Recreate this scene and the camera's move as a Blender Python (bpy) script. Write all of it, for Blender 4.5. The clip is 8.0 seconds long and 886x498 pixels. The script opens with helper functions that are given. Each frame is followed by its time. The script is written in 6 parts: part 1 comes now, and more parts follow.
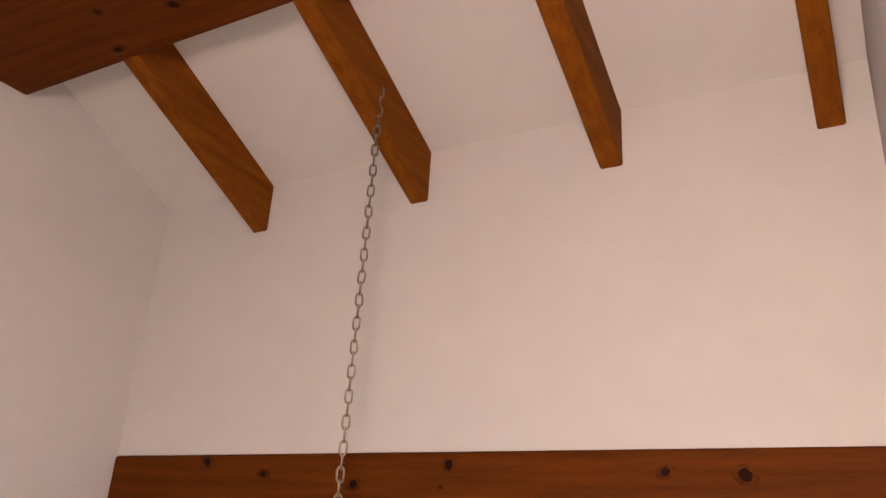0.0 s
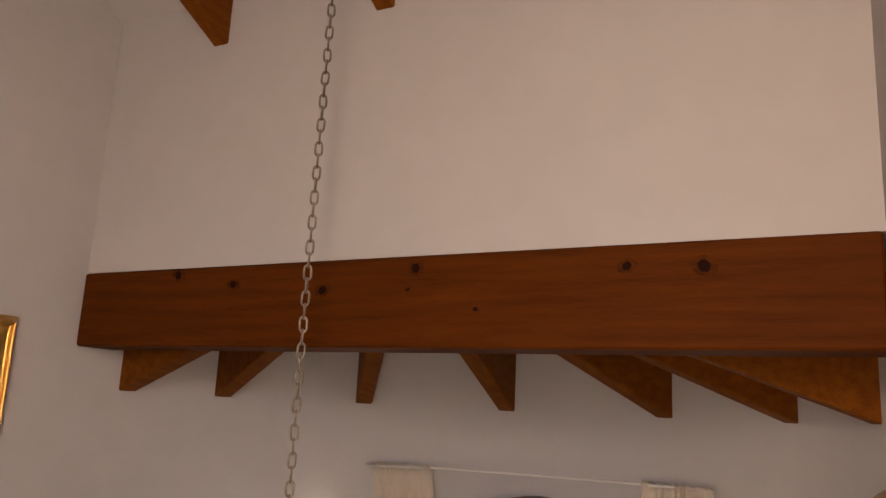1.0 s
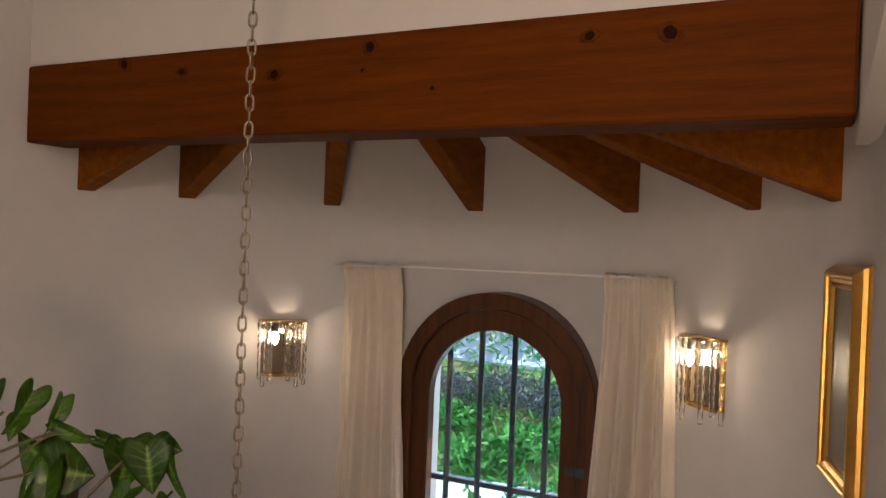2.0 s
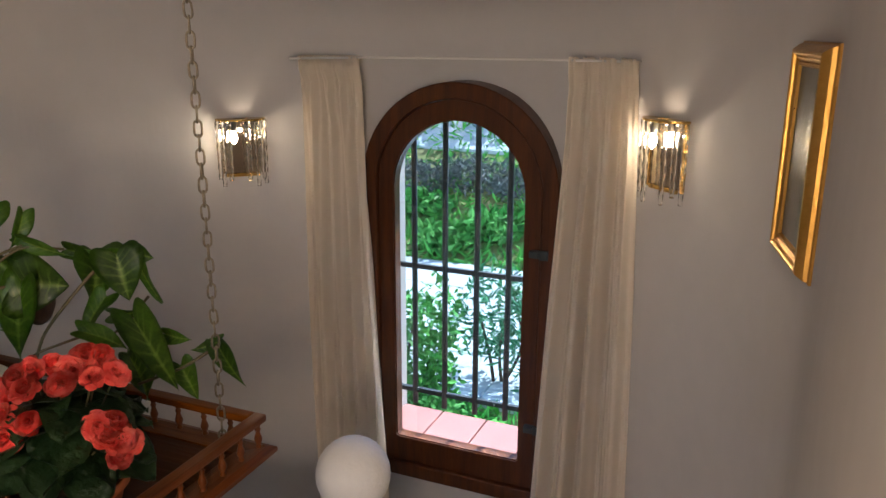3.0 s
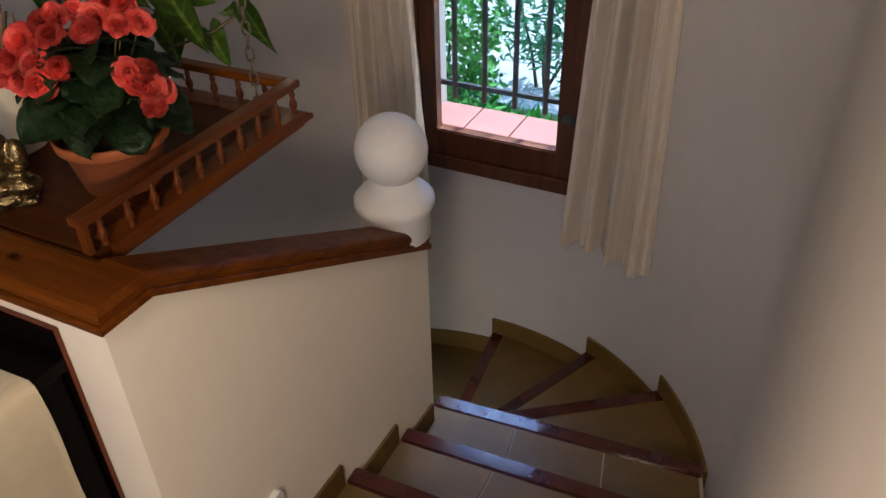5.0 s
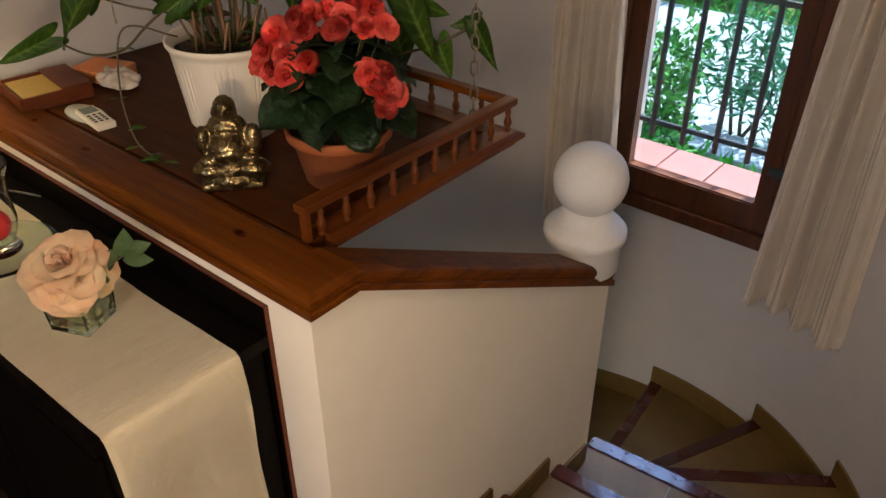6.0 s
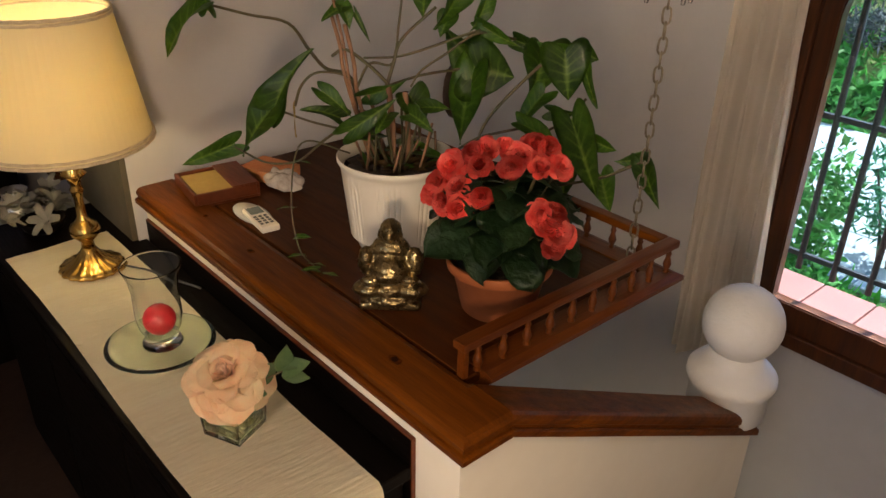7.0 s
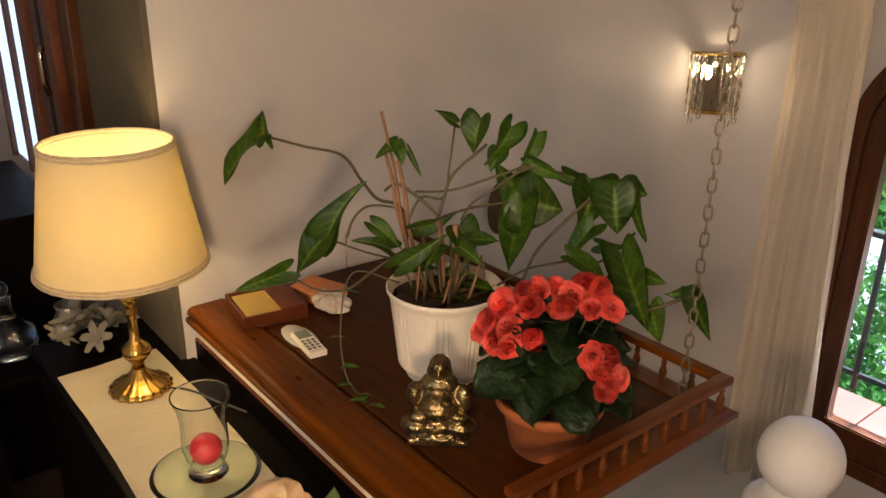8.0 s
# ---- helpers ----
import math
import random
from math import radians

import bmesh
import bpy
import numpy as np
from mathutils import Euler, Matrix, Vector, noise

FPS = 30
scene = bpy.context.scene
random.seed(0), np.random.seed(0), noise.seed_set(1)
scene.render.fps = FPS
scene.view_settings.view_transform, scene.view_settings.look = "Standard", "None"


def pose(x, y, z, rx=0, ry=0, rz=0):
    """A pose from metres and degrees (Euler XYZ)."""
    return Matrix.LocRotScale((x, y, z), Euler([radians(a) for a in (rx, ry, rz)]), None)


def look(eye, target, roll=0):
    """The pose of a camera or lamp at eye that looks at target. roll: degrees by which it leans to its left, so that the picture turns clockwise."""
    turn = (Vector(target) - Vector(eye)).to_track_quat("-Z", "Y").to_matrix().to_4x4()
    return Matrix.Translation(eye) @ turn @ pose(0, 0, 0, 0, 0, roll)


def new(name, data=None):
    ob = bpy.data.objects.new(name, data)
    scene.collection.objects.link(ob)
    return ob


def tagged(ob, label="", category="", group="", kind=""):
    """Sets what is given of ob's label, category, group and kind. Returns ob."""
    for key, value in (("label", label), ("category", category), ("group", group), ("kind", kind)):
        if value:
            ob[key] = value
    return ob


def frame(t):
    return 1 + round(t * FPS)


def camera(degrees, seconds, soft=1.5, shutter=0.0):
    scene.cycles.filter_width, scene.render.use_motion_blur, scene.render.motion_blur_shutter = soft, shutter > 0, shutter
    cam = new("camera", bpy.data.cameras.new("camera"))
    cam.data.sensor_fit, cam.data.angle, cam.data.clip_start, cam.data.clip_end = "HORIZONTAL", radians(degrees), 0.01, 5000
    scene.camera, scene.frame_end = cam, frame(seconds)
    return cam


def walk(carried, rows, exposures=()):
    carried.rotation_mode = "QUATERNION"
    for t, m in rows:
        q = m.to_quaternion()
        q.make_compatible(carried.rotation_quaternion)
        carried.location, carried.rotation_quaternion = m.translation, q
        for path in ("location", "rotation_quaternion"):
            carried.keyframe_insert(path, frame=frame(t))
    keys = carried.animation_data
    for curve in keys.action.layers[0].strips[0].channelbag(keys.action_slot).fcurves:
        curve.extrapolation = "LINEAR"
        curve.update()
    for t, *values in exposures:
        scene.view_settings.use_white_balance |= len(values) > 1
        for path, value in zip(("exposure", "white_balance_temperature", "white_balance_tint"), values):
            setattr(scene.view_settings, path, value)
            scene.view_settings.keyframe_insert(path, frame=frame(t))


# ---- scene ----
cam = camera(58.6, 8.0, soft=1.5)
PATH = [
    (0, (-0.001, -0.112, 2.101), (-0.933, 1.496, 2.839), 3.6),
    (0.5, (-0.013, -0.101, 2.06), (-0.916, 1.596, 2.613), 2.9),
    (1, (-0.003, -0.044, 1.977), (-0.915, 1.689, 2.386), 2.9),
    (1.5, (0.015, 0.02, 1.901), (-0.901, 1.786, 2.111), 2.5),
    (1.7, (0.028, 0.045, 1.87), (-0.881, 1.822, 1.996), 2.8),
    (2.8, (0.029, 0.057, 1.911), (-0.758, 1.841, 1.464), 0.1),
    (3, (0.014, 0.07, 1.895), (-0.741, 1.84, 1.35), 0.2),
    (3.5, (0.028, 0.082, 1.842), (-0.699, 1.8, 1.12), 0.0),
    (4, (0.026, 0.048, 1.803), (-0.657, 1.693, 0.894), 0.1),
    (4.2, (0.012, 0.064, 1.816), (-0.657, 1.665, 0.822), -1.0),
    (5.3, (0.05, 0.054, 1.725), (-0.752, 1.467, 0.561), -1.0),
    (5.5, (0.019, 0.052, 1.719), (-0.845, 1.437, 0.563), -0.6),
    (6, (-0.054, 0.016, 1.735), (-1.123, 1.303, 0.64), -0.1),
    (6.5, (-0.139, -0.006, 1.767), (-1.374, 1.199, 0.755), 1.1),
    (7, (-0.178, -0.005, 1.816), (-1.503, 1.173, 0.891), 1.4),
    (7.5, (-0.205, 0.005, 1.868), (-1.6, 1.183, 1.051), 0.9),
    (8, (-0.223, -0.005, 1.899), (-1.68, 1.16, 1.177), 0.9),
]
EXPOSURES = [(0, 2.02, 5700, 19), (0.5, 1.58, 5750, 17), (1.0, 1.4, 5900, 16), (1.5, 1.28, 6050, 14), (3.0, 1.17, 5750, 8), (3.5, 0.94, 5500, 7), (4.0, 0.86, 5350, 6), (5.5, 1.1, 5850, 8), (6.5, 1.08, 6050, 6), (7.2, 1.17, 6250, 8), (8, 1.44, 6700, 10)]
walk(cam, [(t, look(eye, target, roll)) for t, eye, target, roll in PATH], EXPOSURES)


# ---- world, sun, large lights ----
world = bpy.data.worlds.new("sky")
scene.world = world
world.use_nodes = True
wn = world.node_tree.nodes
sky = wn.new("ShaderNodeTexSky")
sky.sky_type, sky.sun_disc = "NISHITA", False
sky.sun_elevation, sky.sun_rotation = radians(42), radians(200)
world.node_tree.links.new(sky.outputs[0], wn["Background"].inputs[0])
wn["Background"].inputs[1].default_value = 0.15


def lamp(name, kind, place, target, energy, colour, **values):
    data = bpy.data.lights.new(name, kind)
    data.energy, data.color = energy, colour
    for key, value in values.items():
        setattr(data, key, value)
    ob = new(name, data)
    ob.matrix_world = look(place, target)
    return ob


sun = lamp("sun", "SUN", (6, 14, 9), (4.2, 8, 0.4), 5.0, (1.0, 0.98, 0.93), angle=radians(0.5))
# cool fill from behind the walker, added in an unseen, assumed opening
window_light = lamp("window_light", "AREA", (0.3, -2.32, 2.1), (0.1, 0, 1.95), 0.8, (0.9, 0.9, 1.0), shape="RECTANGLE", size=1.6, size_y=1.7)
# assumed warm room light, high behind the walker; unseen, without a fixture
room_lamp = lamp("room_lamp", "POINT", (-0.06, -0.5, 2.5), (-0.06, -0.5, 0), 21.5, (1.0, 0.72, 0.48), shadow_soft_size=0.15)
# added warm fill, low on the near side of the stairs; source unseen
reading_lamp = lamp("reading_lamp", "POINT", (-0.04, -0.3, 1.42), (-0.04, -0.3, 0), 22, (1.0, 0.69, 0.42), shadow_soft_size=0.1)
# the sky over the garden, through the arched window
sky_light = lamp("sky_light", "AREA", (-1.25, 4.0, 2.25), (-0.9, 1.75, 0.2), 17, (0.4, 0.56, 1.0), shape="RECTANGLE", size=1.7, size_y=0.8)

# ---- materials ----


def material(name, colour, rough=0.6, metal=0.0, second=None, scale=8.0, stretch=(1, 1, 1), mix=0.5, bump=0.15, bump_scale=60.0, fine=0.0, coat=0.0, **more):
    """A surface with colour that varies at two scales and a fine relief."""
    mat = bpy.data.materials.new(name)
    mat.use_nodes = True
    nt = mat.node_tree
    n, link = nt.nodes, nt.links.new
    bsdf = n["Principled BSDF"]
    bsdf.inputs["Roughness"].default_value, bsdf.inputs["Metallic"].default_value = rough, metal
    bsdf.inputs["Coat Weight"].default_value = coat
    for key, value in more.items():
        bsdf.inputs[key.replace("_", " ")].default_value = value
    co, mp = n.new("ShaderNodeTexCoord"), n.new("ShaderNodeMapping")
    mp.inputs["Scale"].default_value = stretch
    link(co.outputs["Object"], mp.inputs[0])
    large, small = n.new("ShaderNodeTexNoise"), n.new("ShaderNodeTexNoise")
    large.inputs["Scale"].default_value, large.inputs["Detail"].default_value = scale, 5
    small.inputs["Scale"].default_value, small.inputs["Detail"].default_value = scale * 7, 6
    link(mp.outputs[0], large.inputs[0]), link(mp.outputs[0], small.inputs[0])
    both = n.new("ShaderNodeMath")
    both.operation = "MULTIPLY_ADD"
    link(small.outputs[0], both.inputs[0])
    both.inputs[1].default_value = 0.5
    link(large.outputs[0], both.inputs[2])
    ramp = n.new("ShaderNodeValToRGB")
    ramp.color_ramp.elements[0].position, ramp.color_ramp.elements[1].position = 0.5, 1.0
    other = second or tuple(c * (1 - 0.25 * mix) for c in colour)
    ramp.color_ramp.elements[0].color, ramp.color_ramp.elements[1].color = (*colour, 1), (*other, 1)
    link(both.outputs[0], ramp.inputs[0])
    link(ramp.outputs[0], bsdf.inputs["Base Color"])
    relief, bumps = n.new("ShaderNodeTexNoise"), n.new("ShaderNodeBump")
    relief.inputs["Scale"].default_value, relief.inputs["Detail"].default_value = bump_scale, 4
    link(mp.outputs[0], relief.inputs[0])
    bumps.inputs["Strength"].default_value, bumps.inputs["Distance"].default_value = bump, 0.01
    link(relief.outputs[0], bumps.inputs["Height"]), link(bumps.outputs[0], bsdf.inputs["Normal"])
    rr = n.new("ShaderNodeMapRange")
    rr.inputs[3].default_value, rr.inputs[4].default_value = max(rough - 0.08, 0.02), min(rough + 0.12, 1)
    link(small.outputs[0], rr.inputs[0]), link(rr.outputs[0], bsdf.inputs["Roughness"])
    return mat


def wood(name, light, dark, axis=0, rough=0.4, coat=0.2, scale=3.0, shine=0.3):
    """Varnished softwood: long grain along one axis, streaks and a little relief."""
    stretch = [14.0, 14.0, 14.0]
    stretch[axis] = 0.9
    mat = material(name, light, rough, second=dark, scale=scale, stretch=stretch, bump=0.12, bump_scale=5.0, coat=coat, Specular_IOR_Level=shine)
    return mat


def varied(mat, amount=0.12):
    """Lets each object that wears the material differ a little in lightness."""
    nt = mat.node_tree
    bsdf, info, hsv = nt.nodes["Principled BSDF"], nt.nodes.new("ShaderNodeObjectInfo"), nt.nodes.new("ShaderNodeHueSaturation")
    rng = nt.nodes.new("ShaderNodeMapRange")
    rng.inputs[3].default_value, rng.inputs[4].default_value = 1 - amount, 1 + amount
    nt.links.new(info.outputs["Random"], rng.inputs[0]), nt.links.new(rng.outputs[0], hsv.inputs["Value"])
    old = bsdf.inputs["Base Color"].links[0].from_socket
    nt.links.new(old, hsv.inputs["Color"]), nt.links.new(hsv.outputs[0], bsdf.inputs["Base Color"])
    return mat


def island(mat, amount=0.3):
    """Lets each loose piece of a mesh differ in lightness."""
    nt = mat.node_tree
    bsdf, info, hsv = nt.nodes["Principled BSDF"], nt.nodes.new("ShaderNodeNewGeometry"), nt.nodes.new("ShaderNodeHueSaturation")
    rng = nt.nodes.new("ShaderNodeMapRange")
    rng.inputs[3].default_value, rng.inputs[4].default_value = 1 - amount, 1 + amount
    nt.links.new(info.outputs["Random Per Island"], rng.inputs[0]), nt.links.new(rng.outputs[0], hsv.inputs["Value"])
    old = bsdf.inputs["Base Color"].links[0].from_socket
    nt.links.new(old, hsv.inputs["Color"]), nt.links.new(hsv.outputs[0], bsdf.inputs["Base Color"])
    return mat


def glass(name, colour=(1, 1, 1), rough=0.0, ior=1.45):
    mat = bpy.data.materials.new(name)
    mat.use_nodes = True
    b = mat.node_tree.nodes["Principled BSDF"]
    b.inputs["Base Color"].default_value = (*colour, 1)
    b.inputs["Roughness"].default_value, b.inputs["IOR"].default_value, b.inputs["Transmission Weight"].default_value = rough, ior, 1.0
    return mat


def glow(name, colour, strength):
    mat = bpy.data.materials.new(name)
    mat.use_nodes = True
    b = mat.node_tree.nodes["Principled BSDF"]
    b.inputs["Emission Color"].default_value, b.inputs["Emission Strength"].default_value = (*colour, 1), strength
    return mat


PLASTER = material("white_plaster", (0.55, 0.527, 0.524), 0.9, second=(0.5, 0.482, 0.479), scale=1.6, bump=0.1, bump_scale=22)
PLASTER_CREAM = material("cream_plaster", (0.88, 0.82, 0.7), 0.85, second=(0.83, 0.77, 0.65), scale=3, bump=0.07, bump_scale=25)
PLASTER_POST = material("post_plaster", (0.8, 0.78, 0.75), 0.8, second=(0.73, 0.71, 0.68), scale=5, bump=0.2, bump_scale=70)
BEAM_X = wood("beam_wood", (0.115, 0.029, 0.0018), (0.064, 0.0155, 0.0012), 0, 0.6, 0.0, 3.0, 0.05)
BEAM_Y = wood("rafter_wood", (0.2, 0.061, 0.003), (0.11, 0.03, 0.002), 1, 0.6, 0.0, 3.0, 0.05)
CAP_X = wood("cap_wood", (0.15, 0.041, 0.002), (0.05, 0.012, 0.0015), 0, 0.38, 0.06, 3.0, 0.1)
CAP_Y = wood("cap_wood_y", (0.19, 0.052, 0.003), (0.055, 0.013, 0.002), 1, 0.42, 0.03, 3.0, 0.1)
DECK = wood("deck_wood", (0.068, 0.019, 0.0025), (0.03, 0.007, 0.0015), 0, 0.45, 0.03, 3.0, 0.1)
GALLERY = wood("gallery_wood", (0.14, 0.037, 0.003), (0.06, 0.013, 0.002), 1, 0.38, 0.1)
WINDOW_WOOD = wood("window_wood", (0.09, 0.026, 0.005), (0.036, 0.01, 0.003), 2, 0.4, 0.15)
DARK_WOOD = wood("dark_wood", (0.003, 0.0018, 0.0012), (0.002, 0.0012, 0.001), 0, 0.5, 0.0, 3.0, 0.08)
KNOT = material("knot", (0.02, 0.006, 0.003), 0.7, second=(0.012, 0.004, 0.002), scale=40, bump=0.0, Specular_IOR_Level=0.05)
KNOT_RIM = material("knot_rim", (0.1, 0.026, 0.002), 0.65, second=(0.045, 0.011, 0.0015), scale=60, bump=0.0, Specular_IOR_Level=0.05)
TILE = varied(material("ochre_tile", (0.155, 0.092, 0.018), 0.48, second=(0.11, 0.064, 0.012), scale=9, bump=0.06, bump_scale=90))
NOSING = varied(material("nosing_tile", (0.065, 0.011, 0.007), 0.12, second=(0.04, 0.007, 0.005), scale=12, bump=0.03, coat=0.3))
DARK_FLOOR = material("dark_floor", (0.035, 0.02, 0.014), 0.5, second=(0.022, 0.013, 0.01), scale=4)
GROUT = material("grout", (0.4, 0.36, 0.28), 0.9, scale=20)
IRON = material("iron_paint", (0.016, 0.03, 0.035), 0.45, second=(0.03, 0.04, 0.045), scale=30)
CHAIN = material("chain_steel", (0.42, 0.36, 0.26), 0.38, 0.9, second=(0.15, 0.12, 0.09), scale=40)
CURTAIN = material("cream_cloth", (0.94, 0.86, 0.75), 0.95, second=(0.9, 0.81, 0.69), scale=6, bump=0.03, bump_scale=300)
TERRA = material("terracotta_sill", (0.36, 0.16, 0.14), 0.6, second=(0.3, 0.13, 0.115), scale=12)
PANE = glass("window_glass")

# ---- building blocks ----


def part(name, bm, mat, parent=None, label="", smooth=False, at=None):
    me = bpy.data.meshes.new(name)
    bmesh.ops.recalc_face_normals(bm, faces=bm.faces)
    bm.to_mesh(me)
    bm.free()
    if smooth:
        for p in me.polygons:
            p.use_smooth = True
    me.materials.append(mat)
    ob = new(name, me)
    if parent:
        ob.parent = parent
    if at is not None:
        ob.matrix_basis = at
    if label:
        tagged(ob, label)
    return ob


def thing(name, label, category, place=(0, 0, 0), group="", kind=""):
    ob = new(name)
    ob.empty_display_size = 0.05
    ob.location = place
    return tagged(ob, label, category, group, kind)


def structure(name, bm, mat, label, category, smooth=False):
    return tagged(part(name, bm, mat, None, "", smooth), label, category, "", "structure")


def box(x0, x1, y0, y1, z0, z1, bevel=0.0, segments=2, bm=None):
    bm = bm or bmesh.new()
    vs = bmesh.ops.create_cube(bm, size=1.0)["verts"]
    for v in vs:
        v.co = Vector(((x0 + x1) / 2 + v.co.x * (x1 - x0), (y0 + y1) / 2 + v.co.y * (y1 - y0), (z0 + z1) / 2 + v.co.z * (z1 - z0)))
    if bevel:
        es = list({e for v in vs for e in v.link_edges})
        bmesh.ops.bevel(bm, geom=es, offset=bevel, segments=segments, affect="EDGES", profile=0.7)
    return bm


def turned(bm, m):
    bmesh.ops.transform(bm, matrix=m, verts=bm.verts)
    return bm


def lathe(profile, segments=32, bm=None, at=None, ripple=None):
    """A turned body from (radius, height) pairs."""
    bm = bm or bmesh.new()
    rings = []
    for r, z in profile:
        ring = []
        for k in range(segments):
            a = 2 * math.pi * k / segments
            rr = r * (ripple(a, z) if ripple else 1)
            co = Vector((rr * math.cos(a), rr * math.sin(a), z))
            ring.append(bm.verts.new(at @ co if at else co))
        rings.append(ring)
    for a, b in zip(rings, rings[1:]):
        for k in range(segments):
            bm.faces.new((a[k], a[(k + 1) % segments], b[(k + 1) % segments], b[k]))
    if profile[0][0] > 1e-4:
        bm.faces.new(rings[0][::-1])
    if profile[-1][0] > 1e-4:
        bm.faces.new(rings[-1])
    return bm


def prism(poly, depth, to_world, bm=None):
    """A flat outline (u, v) pushed to a depth; to_world(u, v, w) gives the place."""
    bm = bm or bmesh.new()
    near = [bm.verts.new(to_world(u, v, 0.0)) for u, v in poly]
    far = [bm.verts.new(to_world(u, v, depth)) for u, v in poly]
    k = len(poly)
    bm.faces.new(near[::-1]), bm.faces.new(far)
    for i in range(k):
        bm.faces.new((near[i], near[(i + 1) % k], far[(i + 1) % k], far[i]))
    return bm


def tube(points, radius, sides=8, bm=None, closed=False, taper=1.0):
    """A round bar along points."""
    bm = bm or bmesh.new()
    pts = [Vector(p) for p in points]
    rings, side = [], None
    n = len(pts)
    for i, p in enumerate(pts):
        a, b = pts[(i - 1) % n if closed else max(i - 1, 0)], pts[(i + 1) % n if closed else min(i + 1, n - 1)]
        t = (b - a).normalized()
        if side is None:
            side = t.orthogonal().normalized()
        side = (side - t * side.dot(t)).normalized()
        up = t.cross(side)
        r = radius * (1 + (taper - 1) * i / max(n - 1, 1))
        rings.append([bm.verts.new(p + r * (math.cos(2 * math.pi * k / sides) * side + math.sin(2 * math.pi * k / sides) * up)) for k in range(sides)])
    pairs = list(zip(rings, rings[1:])) + ([(rings[-1], rings[0])] if closed else [])
    for a, b in pairs:
        for k in range(sides):
            bm.faces.new((a[k], a[(k + 1) % sides], b[(k + 1) % sides], b[k]))
    if not closed:
        bm.faces.new(rings[0][::-1]), bm.faces.new(rings[-1])
    return bm


def smooth_line(points, steps=6):
    """A Catmull-Rom line through points."""
    p = [Vector(q) for q in points]
    p = [2 * p[0] - p[1]] + p + [2 * p[-1] - p[-2]]
    out = []
    for a, b, c, d in zip(p, p[1:], p[2:], p[3:]):
        for k in range(steps):
            t = k / steps
            out.append(0.5 * (2 * b + (c - a) * t + (2 * a - 5 * b + 4 * c - d) * t * t + (3 * b - a - 3 * c + d) * t**3))
    return out + [p[-2]]


def knots(parent, places, facing):
    """Dark, uneven knots that lie a hair proud of a board."""
    rng = random.Random(7)
    for place, size in places:
        bm = bmesh.new()
        a0 = rng.random() * 6
        m = facing(place)
        wob = lambda a, z: 1 + 0.12 * math.sin(2 * a + a0) + 0.06 * math.sin(5 * a + 2 * a0) + 0.04 * math.sin(9 * a)
        lathe([(size * 0.95, -0.0006), (size * 0.88, 0.0003), (size * 0.62, 0.0006), (size * 0.58, 0.0008), (size * 0.3, 0.0011), (0.0, 0.0012)], 26, bm, ripple=wob)
        for f in bm.faces:
            r = f.calc_center_median().xy.length
            f.material_index = 1 if r > size * 0.6 else 0
        for v in bm.verts:
            if v.co.xy.length > size * 0.75:
                v.co.x *= 1.35
        turned(bm, m)
        kn = part("knot", bm, KNOT, parent, "dark round knot")
        kn.data.materials.append(KNOT_RIM)


# ---- plan ----
CX, CY, R = -1.01, 1.60, 1.11      # the rounded end of the stairwell
XL = -2.12                         # left wall
YB = 1.595                         # front of the cross beam
FLOOR, LOWER = 0.07, -1.9
NX, NY = -0.935, 1.69              # newel post


def on_apse(angle, inset=0.0):
    """Plan point on the rounded wall; 0 degrees is its right end, 90 its far middle."""
    a = radians(angle)
    return CX + (R - inset) * math.cos(a), CY + (R - inset) * math.sin(a)


# rounded wall with the arched window opening cut through it
WX, W_HALF, W_BOTTOM, W_SPRING = -1.012, 0.372, 0.155, 1.34


def arch(half, bottom, spring, steps=24, cx=WX):
    pts = [(cx - half, bottom), (cx + half, bottom)]
    return pts + [(cx + half * math.cos(math.pi * k / steps), spring + half * math.sin(math.pi * k / steps)) for k in range(steps + 1)]


def rounded_wall():
    bm = bmesh.new()
    steps = 144
    rows = []
    for r in (R, R + 0.28):
        ring = []
        for z in (LOWER, 2.9):
            line = [bm.verts.new((CX + r * math.cos(math.pi * k / steps), CY + r * math.sin(math.pi * k / steps), z)) for k in range(steps + 1)]
            ring.append(line)
        rows.append(ring)
    (ib, it), (ob_, ot) = rows
    for k in range(steps):
        bm.faces.new((ib[k], ib[k + 1], it[k + 1], it[k]))
        bm.faces.new((ob_[k], ot[k], ot[k + 1], ob_[k + 1]))
        bm.faces.new((ib[k], ob_[k], ob_[k + 1], ib[k + 1]))
        bm.faces.new((it[k], it[k + 1], ot[k + 1], ot[k]))
    bm.faces.new((ib[0], it[0], ot[0], ob_[0])), bm.faces.new((ib[-1], ob_[-1], ot[-1], it[-1]))
    return bm


wall_apse = structure("wall_north", rounded_wall(), PLASTER, "white plastered rounded stairwell wall with arched window", "wall")
cutter = part("cutter", prism(arch(W_HALF - 0.004, W_BOTTOM + 0.004, W_SPRING), 1.2, lambda u, v, w: Vector((u, 2.2 + w, v))), PLASTER)
cut = wall_apse.modifiers.new("opening", "BOOLEAN")
cut.operation, cut.object, cut.solver = "DIFFERENCE", cutter, "EXACT"
bpy.context.view_layer.update()
done = bpy.data.meshes.new_from_object(wall_apse.evaluated_get(bpy.context.evaluated_depsgraph_get()))
wall_apse.modifiers.clear()
wall_apse.data = done
bpy.data.objects.remove(cutter)

